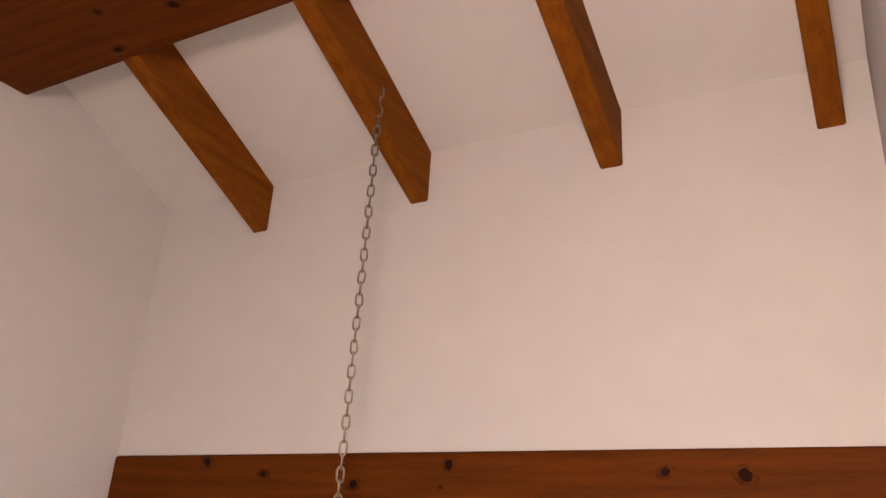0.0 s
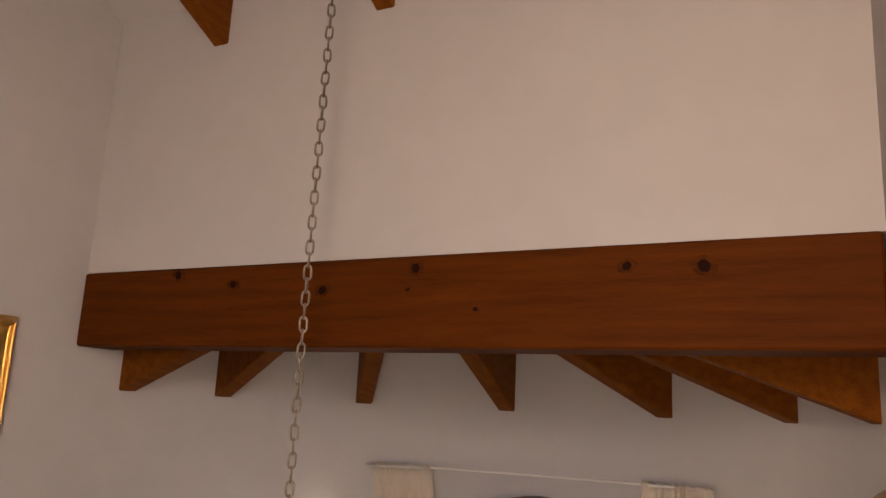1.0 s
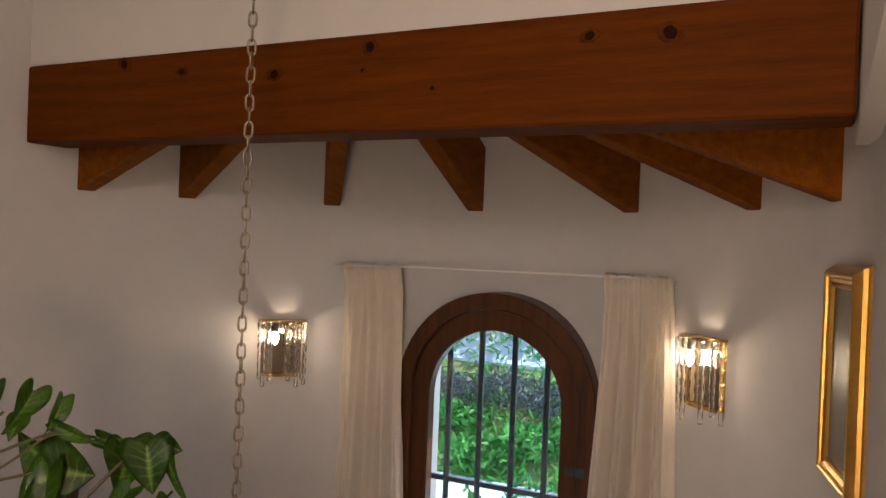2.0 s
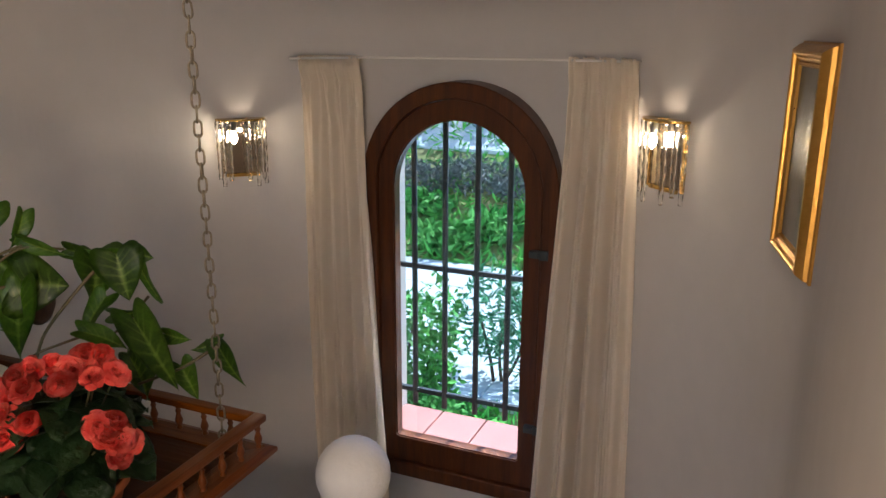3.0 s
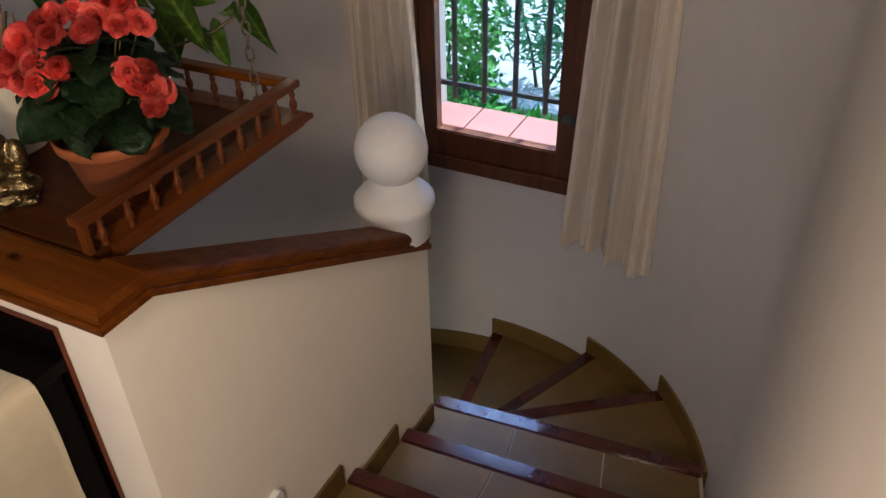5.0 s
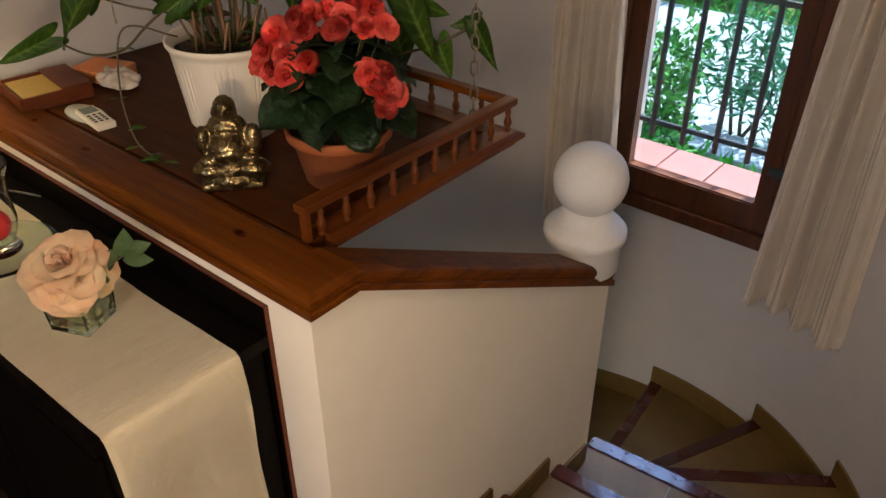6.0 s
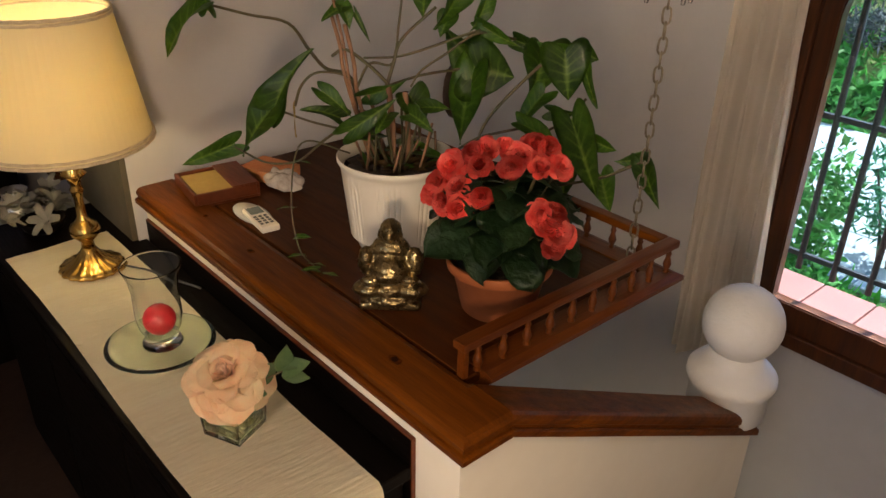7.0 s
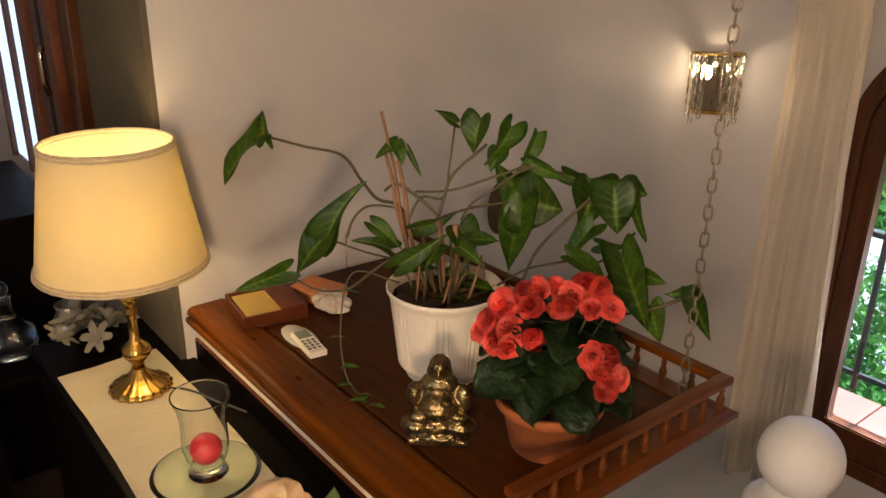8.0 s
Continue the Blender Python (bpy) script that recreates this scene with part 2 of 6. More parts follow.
corner = [(XL, 0.633), (XL, CY), (XL - 0.25, CY), (XL - 0.25, 0.9), (-4.6, 0.9), (-4.6, 0.633)]
structure("wall_left", prism(corner, 5.65, lambda u, v, w: Vector((u, v, LOWER + w))), PLASTER, "white plastered side wall that turns a corner by the lamp", "wall")
structure("wall_upper", box(XL - 0.1, 0.12, YB + 0.008, YB + 0.19, 2.352, 3.75), PLASTER, "white plastered wall above the cross beam", "wall")
structure("wall_right", prism([(0.10, 0.2), (0.10, 1.6), (0.40, 1.6), (0.40, 0.2)], 5.65, lambda u, v, w: Vector((u, v, LOWER + w))), PLASTER, "white plastered wall beside the stairs", "wall")
structure("wall_upper_right", box(0.062, 0.0995, 0.335, YB + 0.19, 2.10, 3.75), PLASTER, "white plastered upper wall at the beam end", "wall")
# the unseen back wall has an added opening for the fill light behind the walker
structure("wall_back", box(-4.6, -0.55, -2.55, -2.3, 0.0, 3.75), PLASTER, "white plastered back wall of the room", "wall")
structure("wall_back_side", box(1.15, 2.2, -2.55, -2.3, 0.0, 3.75), PLASTER, "white plastered back wall of the room", "wall")
structure("wall_back_under", box(-0.55, 1.15, -2.55, -2.3, 0.0, 1.2), PLASTER, "unseen white plastered wall under the fill light opening", "wall")
structure("wall_back_over", box(-0.55, 1.15, -2.55, -2.3, 3.0, 3.75), PLASTER, "unseen white plastered wall over the fill light opening", "wall")
structure("wall_west", box(-4.85, -4.6, -2.55, 0.9, 0.0, 3.75), PLASTER, "white plastered far side wall of the room", "wall")
structure("wall_east", box(2.2, 2.45, -2.55, 0.63, 0.0, 3.75), PLASTER, "white plastered side wall of the room", "wall")
structure("wall_corner", box(0.401, 2.2, 0.2, 0.63, 0.0, 3.75), PLASTER, "white plastered corner wall of the room", "wall")
structure("ceiling", box(-4.6, 2.2, -2.3, 1.0, 3.56, 3.7), PLASTER, "white plastered ceiling", "ceiling")
# sloped boards over the stairs, rising from the upper wall to the ridge
SLOPE = math.tan(radians(25))
structure("ceiling_slope", prism([(YB + 0.1, 3.20 - 0.1 * SLOPE), (0.9, 3.20 + (YB - 0.9) * SLOPE), (0.9, 3.34 + (YB - 0.9) * SLOPE), (YB + 0.1, 3.34 - 0.1 * SLOPE)], 2.2, lambda u, v, w: Vector((XL + w, u, v))), PLASTER, "white plastered sloping ceiling between rafters", "ceiling")


def cone_ceiling():
    bm = bmesh.new()
    rows = []
    for r, z in ((0.05, 2.62), (R + 0.05, 2.225), (R + 0.05, 2.3), (0.05, 2.7)):
        rows.append([bm.verts.new((CX + r * math.cos(math.pi * k / 40), CY + 0.12 + r * math.sin(math.pi * k / 40), z)) for k in range(41)])
    for a, b in zip(rows, rows[1:] + rows[:1]):
        for k in range(40):
            bm.faces.new((a[k], a[k + 1], b[k + 1], b[k]))
    return bm


structure("ceiling_apse", cone_ceiling(), PLASTER, "white plastered fan ceiling behind the beam", "ceiling", True)

# floors
structure("floor", box(-4.6, 2.2, -2.3, 0.66, FLOOR - 0.25, FLOOR), DARK_FLOOR, "dark tiled floor of the upper room", "floor")
structure("floor_lower", box(XL, 0.1, 0.92, 2.75, LOWER - 0.1, LOWER + 0.02), TILE, "ochre tiled floor at the stair foot", "floor")

# ---- timber ----
beam = thing("cross_beam", "heavy varnished pine beam with dark knots across stairwell", "beam", kind="structure")


def beam_body():
    bm = box(XL, 0.058, YB, YB + 0.15, 2.127, 2.352, 0.014, 3)
    for v in bm.verts:
        v.co.z += 0.006 * math.sin(v.co.x * 3.1)
    return bm


part("beam_timber", beam_body(), BEAM_X, beam)
FRONT = lambda p: Matrix.Translation((p[0], YB - 0.0018, p[1])) @ Matrix.Rotation(radians(90), 4, "X")
knots(beam, [((-1.51, 2.297), 0.017), ((-1.208, 2.273), 0.019), ((-0.936, 2.32), 0.019), ((-0.422, 2.304), 0.016), ((-0.264, 2.298), 0.022), ((-0.772, 2.217), 0.009), ((-0.955, 2.268), 0.007), ((-1.72, 2.33), 0.02)], FRONT)


def upper_rafter(x, width=0.058):
    r = thing("rafter", "varnished pine rafter running down to white wall", "rafter", group="upper rafters", kind="structure")
    under = lambda y: 3.045 + (YB - y) * SLOPE
    poly = [(YB + 0.02, under(YB + 0.02)), (0.98, under(0.98)), (0.98, under(0.98) + 0.168), (YB + 0.02, under(YB + 0.02) + 0.168)]
    bm = prism(poly, width, lambda u, v, w: Vector((x - width / 2 + w, u, v)))
    bmesh.ops.bevel(bm, geom=bm.edges[:], offset=0.004, segments=1, affect="EDGES")
    part("rafter_timber", bm, BEAM_Y, r)
    return r


for x in (-1.668, -1.083, -0.525, -0.027):
    upper_rafter(x)
ridge = thing("ridge_beam", "broad varnished pine ridge beam with knots", "beam", kind="structure")
part("beam_timber", box(XL, 0.08, 0.64, 1.02, 3.315, 3.56, 0.012), BEAM_X, ridge)
UNDER = lambda p: Matrix.Translation((p[0], p[1], 3.3132)) @ Matrix.Rotation(radians(180), 4, "X")
knots(ridge, [((-1.38, 0.90), 0.022), ((-1.66, 0.97), 0.018), ((-1.58, 0.84), 0.014)], UNDER)


def fan_rafter(px, py, width=0.062):
    """A rafter from behind the beam out to the rounded wall."""
    hub = Vector((CX, CY + 0.02, 0))
    end = Vector((px, py, 0))
    way = (end - hub)
    length = way.length
    way.normalize()
    side = Vector((-way.y, way.x, 0))
    rise = math.tan(radians(19))
    r = thing("fan_rafter", "varnished pine rafter fanning out under the beam", "rafter", group="fan rafters", kind="structure")
    under = lambda s: 2.0 + (length - s) * rise
    poly = [(0.12, under(0.12)), (length + 0.02, under(length + 0.02)), (length + 0.02, under(length) + 0.23), (0.12, under(0.12) + 0.2)]
    bm = prism(poly, width, lambda u, v, w: hub + way * u + side * (w - width / 2) + Vector((0, 0, v)))
    bmesh.ops.bevel(bm, geom=bm.edges[:], offset=0.004, segments=1, affect="EDGES")
    part("rafter_timber", bm, BEAM_Y, r)


for p in ((-2.10, 1.80), (-1.985, 2.12), (-1.65, 2.51), (-1.15, 2.70), (-0.56, 2.615), (-0.165, 2.315), (0.04, 1.98)):
    fan_rafter(*p)

# ---- parapet and stairs ----
P_Y0, P_X1 = 0.665, -0.875
CAP_TOP, CAP_LOW = 0.99, 0.95


def slope_z(y):
    """Underside of the sloping cap."""
    return CAP_LOW - max(0.0, y - 0.75) * 0.548


bm = box(XL, P_X1 - 0.112, P_Y0, 0.775, FLOOR - 0.3, CAP_LOW)
structure("parapet", bm, PLASTER_CREAM, "cream-white plastered low wall under wooden capping", "wall")
poly = [(P_Y0, LOWER), (1.765, LOWER), (1.765, slope_z(1.765)), (0.75, CAP_LOW), (P_Y0, CAP_LOW)]
structure("parapet_stair", prism(poly, 0.11, lambda u, v, w: Vector((P_X1 - 0.002 - w, u, v))), PLASTER_CREAM, "cream-white plastered sloping stair parapet", "wall")

cap = thing("parapet_cap", "moulded varnished wooden capping on the parapet", "capping", kind="structure")
PROFILE = [(0.0, 0.0), (0.0, 0.01), (0.004, 0.013), (0.009, 0.013), (0.009, 0.018), (0.006, 0.021), (0.006, 0.029), (0.01, 0.035), (0.018, 0.039), (0.03, 0.04), (0.105, 0.04), (0.119, 0.034), (0.127, 0.024), (0.127, 0.0)]


def cap_level():
    """The level run, mitred into the short return along the stair side."""
    bm = bmesh.new()
    a = [bm.verts.new((XL, 0.64 + u, CAP_LOW + v)) for u, v in PROFILE]
    b = [bm.verts.new((-0.845 - u, 0.64 + u, CAP_LOW + v)) for u, v in PROFILE]
    c = [bm.verts.new((-0.845 - u, 0.75 + 0.25 * v, CAP_LOW + v)) for u, v in PROFILE]
    k = len(PROFILE)
    for p, q in ((a, b), (b, c)):
        for i in range(k - 1):
            bm.faces.new((p[i], p[i + 1], q[i + 1], q[i]))
    bm.faces.new(a), bm.faces.new(c[::-1])
    return bm


part("cap_level", cap_level(), CAP_X, cap)


def cap_slope():
    bm = bmesh.new()
    a = [bm.verts.new((-0.847 - u, 0.752 + 0.25 * v, CAP_LOW - 0.001 + v)) for u, v in PROFILE]
    b = [bm.verts.new((-0.847 - u, 1.735 + 0.3 * v, slope_z(1.735) + 0.001 + v * 1.4)) for u, v in PROFILE]
    for i in range(len(PROFILE) - 1):
        bm.faces.new((a[i], a[i + 1], b[i + 1], b[i]))
    bm.faces.new(a), bm.faces.new(b[::-1])
    return bm


part("cap_slope", cap_slope(), CAP_Y, cap)
TOP = lambda p: Matrix.Translation((p[0], p[1], 0.9912))
knots(cap, [((-1.093, 0.70), 0.012), ((-1.62, 0.705), 0.008), ((-1.85, 0.71), 0.006)], TOP)

newel = thing("newel_post", "white plastered round newel with a ball top", "newel post", (NX, NY, LOWER), kind="structure")
part("post", turned(lathe([(0.083, 0.0), (0.083, 0.5 - LOWER)], 48), Matrix.Translation((-0.026, 0.03, 0.0))), PLASTER_POST, newel, "", True)
part("collar", lathe([(0.098, 0.474 - LOWER), (0.101, 0.478 - LOWER), (0.101, 0.553 - LOWER), (0.108, 0.566 - LOWER), (0.1145, 0.58 - LOWER), (0.1135, 0.598 - LOWER), (0.102, 0.612 - LOWER), (0.083, 0.625 - LOWER), (0.072, 0.64 - LOWER), (0.067, 0.662 - LOWER)], 48), PLASTER_POST, newel, "rounded white plaster collar", True)
ball = [(0.003 + 0.097 * math.sin(math.pi * k / 18), 0.744 - LOWER - 0.1 * math.cos(math.pi * k / 18)) for k in range(2, 18)] + [(0.0, 0.844 - LOWER)]
part("ball", lathe(ball, 40), PLASTER_POST, newel, "round white plaster ball", True)

# stairs: straight treads, then winders round the newel
RISE = 0.138
TREADS = []
NOSE_Y = [0.975, 1.276, 1.577]
for k, y in enumerate(NOSE_Y):
    TREADS.append([(P_X1, y), (0.09, y + 0.025 * k), FLOOR - RISE * k])
WIND = [(-0.905, 1.873, 0.02, 1.952), (-0.86, 1.905, -0.182, 2.388), (-0.885, 1.93, -0.55, 2.645), (-0.985, 1.95, -1.049, 2.725), (-1.0, 1.8, -1.56, 2.60), (-1.03, 1.74, -1.97, 2.22)]
for k, (x0, y0, x1, y1) in enumerate(WIND):
    TREADS.append([(x0, y0), (x1, y1), FLOOR - RISE * (k + 3)])

stairs = thing("staircase", "ochre tiled winding stairs with dark red nosings", "stairs", kind="structure")


def slab(corners, z0, z1, bm=None):
    bm = bm or bmesh.new()
    lo = [bm.verts.new((x, y, z0)) for x, y in corners]
    hi = [bm.verts.new((x, y, z1)) for x, y in corners]
    k = len(corners)
    bm.faces.new(lo[::-1]), bm.faces.new(hi)
    for i in range(k):
        bm.faces.new((lo[i], lo[(i + 1) % k], hi[(i + 1) % k], hi[i]))
    return bm


def between(a, b, t):
    return a[0] + (b[0] - a[0]) * t, a[1] + (b[1] - a[1]) * t


def unit(a, b):
    d = math.hypot(b[0] - a[0], b[1] - a[1])
    return (b[0] - a[0]) / d, (b[1] - a[1]) / d


landing = [(P_X1, 0.662), (0.10, 0.662), (0.09, 0.975), (P_X1, 0.975)]
part("landing", slab(landing, FLOOR - 0.25, FLOOR - 0.004), TILE, stairs)
for k, (a, b, z) in enumerate(TREADS):
    ux, uy = unit(a, b)
    nx, ny = uy, -ux                                    # towards the climber
    w = 0.061
    nose = [a, b, (b[0] + nx * w, b[1] + ny * w), (a[0] + nx * w, a[1] + ny * w)]
    bm = slab(nose, z - 0.03, z + 0.004)
    bmesh.ops.bevel(bm, geom=bm.edges[:], offset=0.006, segments=2, affect="EDGES")
    part("nosing", bm, NOSING, stairs, "dark red glazed nosing")
    # riser below this nosing
    r0, r1 = (a[0] + nx * 0.02, a[1] + ny * 0.02), (b[0] + nx * 0.02, b[1] + ny * 0.02)
    part("riser", slab([r0, r1, (r1[0] + nx * 0.03, r1[1] + ny * 0.03), (r0[0] + nx * 0.03, r0[1] + ny * 0.03)], z - RISE - 0.02, z - 0.03), TILE, stairs)
    if k == 0:
        continue
    pa, pb, _ = TREADS[k - 1]
    body = [(pa[0] + 0.0, pa[1] - 0.04), (pb[0] + 0.02, pb[1] - 0.04), (b[0] + nx * 0.03, b[1] + ny * 0.03), (a[0] + nx * 0.03, a[1] + ny * 0.03)]
    if k >= 4:
        am, bm_ = math.degrees(math.atan2(pb[1] - CY, pb[0] - CX)), math.degrees(math.atan2(b[1] - CY, b[0] - CX))
        rim = [on_apse(am + (bm_ - am) * q / 5, -0.004) for q in range(6)]
        body = [pa] + rim + [a]
    part("step_body", slab(body, z - RISE * 1.4, z - 0.006), GROUT, stairs)
    # tiles of the tread
    tiles = 3 if k < 4 else 1
    for q in range(tiles):
        if k < 4:
            g = 0.0025
            c0, c1 = between(pa, pb, q / tiles), between(pa, pb, (q + 1) / tiles)
            d0, d1 = between(a, b, q / tiles), between(a, b, (q + 1) / tiles)
            quad = [(c0[0] + g, c0[1] - 0.018), (c1[0] - g, c1[1] - 0.018), (d1[0] - g, d1[1] + ny * w - g), (d0[0] + g, d0[1] + ny * w - g)]
        else:
            quad = [pa] + rim + [a]
        part("tile", slab(quad, z - 0.02, z), TILE, stairs)
# stepped skirting on the parapet side and on the rounded side
for k in range(1, 4):
    (a, b, z), (pa, pb, pz) = TREADS[k], TREADS[k - 1]
    y0, y1 = pa[1] + 0.004, min(a[1] - 0.07, 1.75)
    poly = [(y0, z - 0.02), (y1, z - 0.02), (y1, z + 0.084), (y1 - 0.004, z + 0.088), (y0, z + 0.096)]
    part("skirting_tile", prism(poly, 0.009, lambda u, v, w_: Vector((P_X1 - 0.001 + w_, u, v))), TILE, stairs)
for k in range(4, 8):
    (a, b, z), (pa, pb, pz) = TREADS[k], TREADS[k - 1]
    am, bm_ = math.degrees(math.atan2(pb[1] - CY, pb[0] - CX)), math.degrees(math.atan2(b[1] - CY, b[0] - CX))
    bm = bmesh.new()
    inner, outer = [], []
    for q in range(9):
        ang = am + (bm_ - am) * q / 8
        t = q / 8
        top = z + 0.098 - 0.012 * t
        for inset, keep in ((0.010, inner), (-0.003, outer)):
            x, y = on_apse(ang, inset)
            keep.append((bm.verts.new((x, y, z - 0.02)), bm.verts.new((x, y, top))))
    for q in range(8):
        for keep in (inner, outer):
            bm.faces.new((keep[q][0], keep[q + 1][0], keep[q + 1][1], keep[q][1]))
        bm.faces.new((inner[q][1], inner[q + 1][1], outer[q + 1][1], outer[q][1]))
    for q in (0, 8):
        bm.faces.new((inner[q][0], inner[q][1], outer[q][1], outer[q][0]))
    part("skirting_tile", bm, TILE, stairs)

skirt = [(0.665, FLOOR - 0.2), (0.957, FLOOR - 0.2), (0.957, 0.205), (0.945, 0.214), (0.665, 0.16)]
structure("skirting", prism(skirt, 0.018, lambda u, v, w: Vector((P_X1 + w, u, v))), PLASTER_POST, "white plaster skirting end by the top step", "skirting")

# ---- window ----
window = thing("window_1", "arched brown wooden window with iron bars outside", "window", (WX, 2.6, W_BOTTOM), kind="structure")


def ring_of(outer, inner, y0, y1, bm=None):
    bm = bm or bmesh.new()
    k = len(outer)
    loops = [[bm.verts.new((u, y, v)) for u, v in loop] for y in (y0, y1) for loop in (outer, inner)]
    fo, fi, bo, bi = loops
    for i in range(k):
        j = (i + 1) % k
        bm.faces.new((fo[i], fo[j], fi[j], fi[i])), bm.faces.new((bo[i], bi[i], bi[j], bo[j]))
        bm.faces.new((fo[i], bo[i], bo[j], fo[j])), bm.faces.new((fi[i], fi[j], bi[j], bi[i]))
    return bm


def local(bm, ob):
    return turned(bm, Matrix.Translation(-ob.location))


OUT = arch(W_HALF, W_BOTTOM, W_SPRING)
MID = arch(0.315, W_BOTTOM + 0.06, W_SPRING)
INN = arch(0.249, 0.325, W_SPRING - 0.01)
fb = ring_of(OUT, MID, 2.585, 2.70)
bmesh.ops.bevel(fb, geom=fb.edges[:], offset=0.004, segments=1, affect="EDGES")
part("window_frame", local(fb, window), WINDOW_WOOD, window)
sb = ring_of(arch(0.313, W_BOTTOM + 0.062, W_SPRING), INN, 2.60, 2.655)
bmesh.ops.bevel(sb, geom=sb.edges[:], offset=0.005, segments=2, affect="EDGES")
sash = part("sash", local(sb, window), WINDOW_WOOD, window)
pane = part("pane", local(prism(arch(0.251, 0.322, W_SPRING - 0.01), 0.004, lambda u, v, w: Vector((u, 2.625 + w, v))), window), PANE, window)
pane.visible_shadow = False
for z in (1.14, 0.475):
    hb = box(-0.735, -0.70, 2.572, 2.60, z - 0.012, z + 0.012, 0.004)
    box(-0.70, -0.668, 2.575, 2.586, z - 0.017, z + 0.017, 0.003, 2, hb)
    part("window_catch", local(hb, window), IRON, window, "dark iron catch")
grille = thing("window_grille", "dark painted iron bars outside the window", "grille", (WX, 2.78, 0.3), kind="structure")
for x in (-1.262, -1.132, -1.0, -0.872, -0.742):
    g = tube([(x, 2.78, 0.385), (x, 2.78, 1.62)], 0.0115, 10)
    part("grille_bar", local(g, grille), IRON, grille, "", True)
for z in (0.98, 0.445):
    part("grille_rail", local(box(-1.5, -0.5, 2.772, 2.788, z - 0.01, z + 0.01, 0.002), grille), IRON, grille)
sill = thing("window_sill", "pink terracotta tiled outer window sill", "window sill", (WX, 2.78, 0.3), kind="structure")
for k in range(4):
    x0 = -1.40 + 0.2 * k
    part("tile", local(box(x0 + 0.003, x0 + 0.197, 2.702, 2.93, 0.255, 0.285, 0.005), sill), TERRA, sill)
part("bedding", local(box(-1.40, -0.60, 2.703, 2.92, 0.2, 0.254), sill), GROUT, sill)

# ---- curtains ----


def curtain(name, x_top, x_bottom, z_top, z_bottom, seed):
    """Pleated cloth on a bowed rail; spreads a little towards its hem."""
    rng = random.Random(seed)
    t = thing(name, "cream pleated full-length curtain beside the arched window", "curtain", group="window curtains")
    bm = bmesh.new()
    cols, rows = 160, 40
    phase = [rng.uniform(0, 6.28) for _ in range(4)]
    grid = []
    for j in range(rows + 1):
        v = j / rows
        z = z_top + (z_bottom - z_top) * v
        line = []
        for i in range(cols + 1):
            u = i / cols
            x = (x_top[0] * (1 - v) + x_bottom[0] * v) * (1 - u) + (x_top[1] * (1 - v) + x_bottom[1] * v) * u
            depth = 0.012 + 0.021 * min(1, v * 2.5)
            warp = u + 0.035 * math.sin(5 * u + phase[1]) + 0.02 * math.sin(4 * v + phase[2])
            fine = max(0.0, 1 - v * 7)
            soft = 0.55 + 0.45 * math.sin(3.1 * u + 1.7 * v + phase[3])
            fold = 0.85 * math.sin(warp * 2 * math.pi * 3.6 + phase[0] + 0.6 * math.sin(2.2 * v + phase[1])) + 0.5 * soft * math.sin(warp * 2 * math.pi * 7.4 + phase[2] + v * 2.8) + 0.16 * math.sin(u * 2 * math.pi * 15 + 5 * v + phase[1]) + 1.3 * fine * math.sin(u * 2 * math.pi * 13)
            back = math.sqrt(max(R * R - (x - CX) ** 2, 0.01)) + CY
            pinch = 1 - 0.65 * math.exp(-((v - 0.05) / 0.018) ** 2)
            y = min(back - 0.055, 2.555) + depth * fold * pinch - (0.012 if v < 0.04 else 0.0)
            hem = (0.008 * math.sin(u * 9 + phase[3]) + 0.006 * fold) * v**6 + 0.004 * math.sin(u * 82 + phase[0]) * max(0, 1 - v * 20)
            line.append(bm.verts.new((x + 0.006 * fold, y, z + hem)))
        grid.append(line)
    for j in range(rows):
        for i in range(cols):
            bm.faces.new((grid[j][i], grid[j][i + 1], grid[j + 1][i + 1], grid[j + 1][i]))
    bmesh.ops.solidify(bm, geom=bm.faces[:], thickness=0.0025)
    part("cloth", bm, CURTAIN, t, "", True)
    return t


curtain("curtain", (-1.58, -1.36), (-1.585, -1.27), 1.79, -0.02, 3)
curtain("curtain", (-0.615, -0.385), (-0.70, -0.33), 1.80, -0.04, 5)
rail = thing("curtain_rail", "thin white curtain rail over the window", "curtain rail", kind="structure")
part("rail", tube([(-1.60, 2.475, 1.782), (-1.3, 2.555, 1.788), (-1.0, 2.565, 1.79), (-0.7, 2.555, 1.792), (-0.385, 2.475, 1.794)], 0.004, 8), PLASTER_POST, rail, "", True)

# ---- tray shelf on the parapet, hung from a chain ----
shelf = thing("hanging_shelf", "dark varnished wooden shelf with a spindle gallery rail", "shelf")
TX, TY = -0.95, 1.385
part("deck", box(XL + 0.002, TX - 0.03, 0.768, TY - 0.03, 0.962, 0.984, 0.003), DECK, shelf)


def moulding(a, b, outward):
    """A stepped edge board from a to b."""
    prof = [(-0.04, -0.022), (0.0, -0.022), (0.012, -0.012), (0.012, -0.004), (0.028, 0.004), (0.028, 0.014), (0.012, 0.02), (-0.04, 0.02)]
    o = Vector((*outward, 0))
    bm = bmesh.new()
    along = Vector((b[0] - a[0], b[1] - a[1], 0)).normalized()
    ends = [[bm.verts.new(Vector((*p, 0.968)) + o * u + along * (u * mitre) + Vector((0, 0, v))) for u, v in prof] for p, mitre in ((a, 0), (b, 1))]
    for i in range(len(prof)):
        j = (i + 1) % len(prof)
        bm.faces.new((ends[0][i], ends[0][j], ends[1][j], ends[1][i]))
    bm.faces.new(ends[0][::-1]), bm.faces.new(ends[1])
    return bm


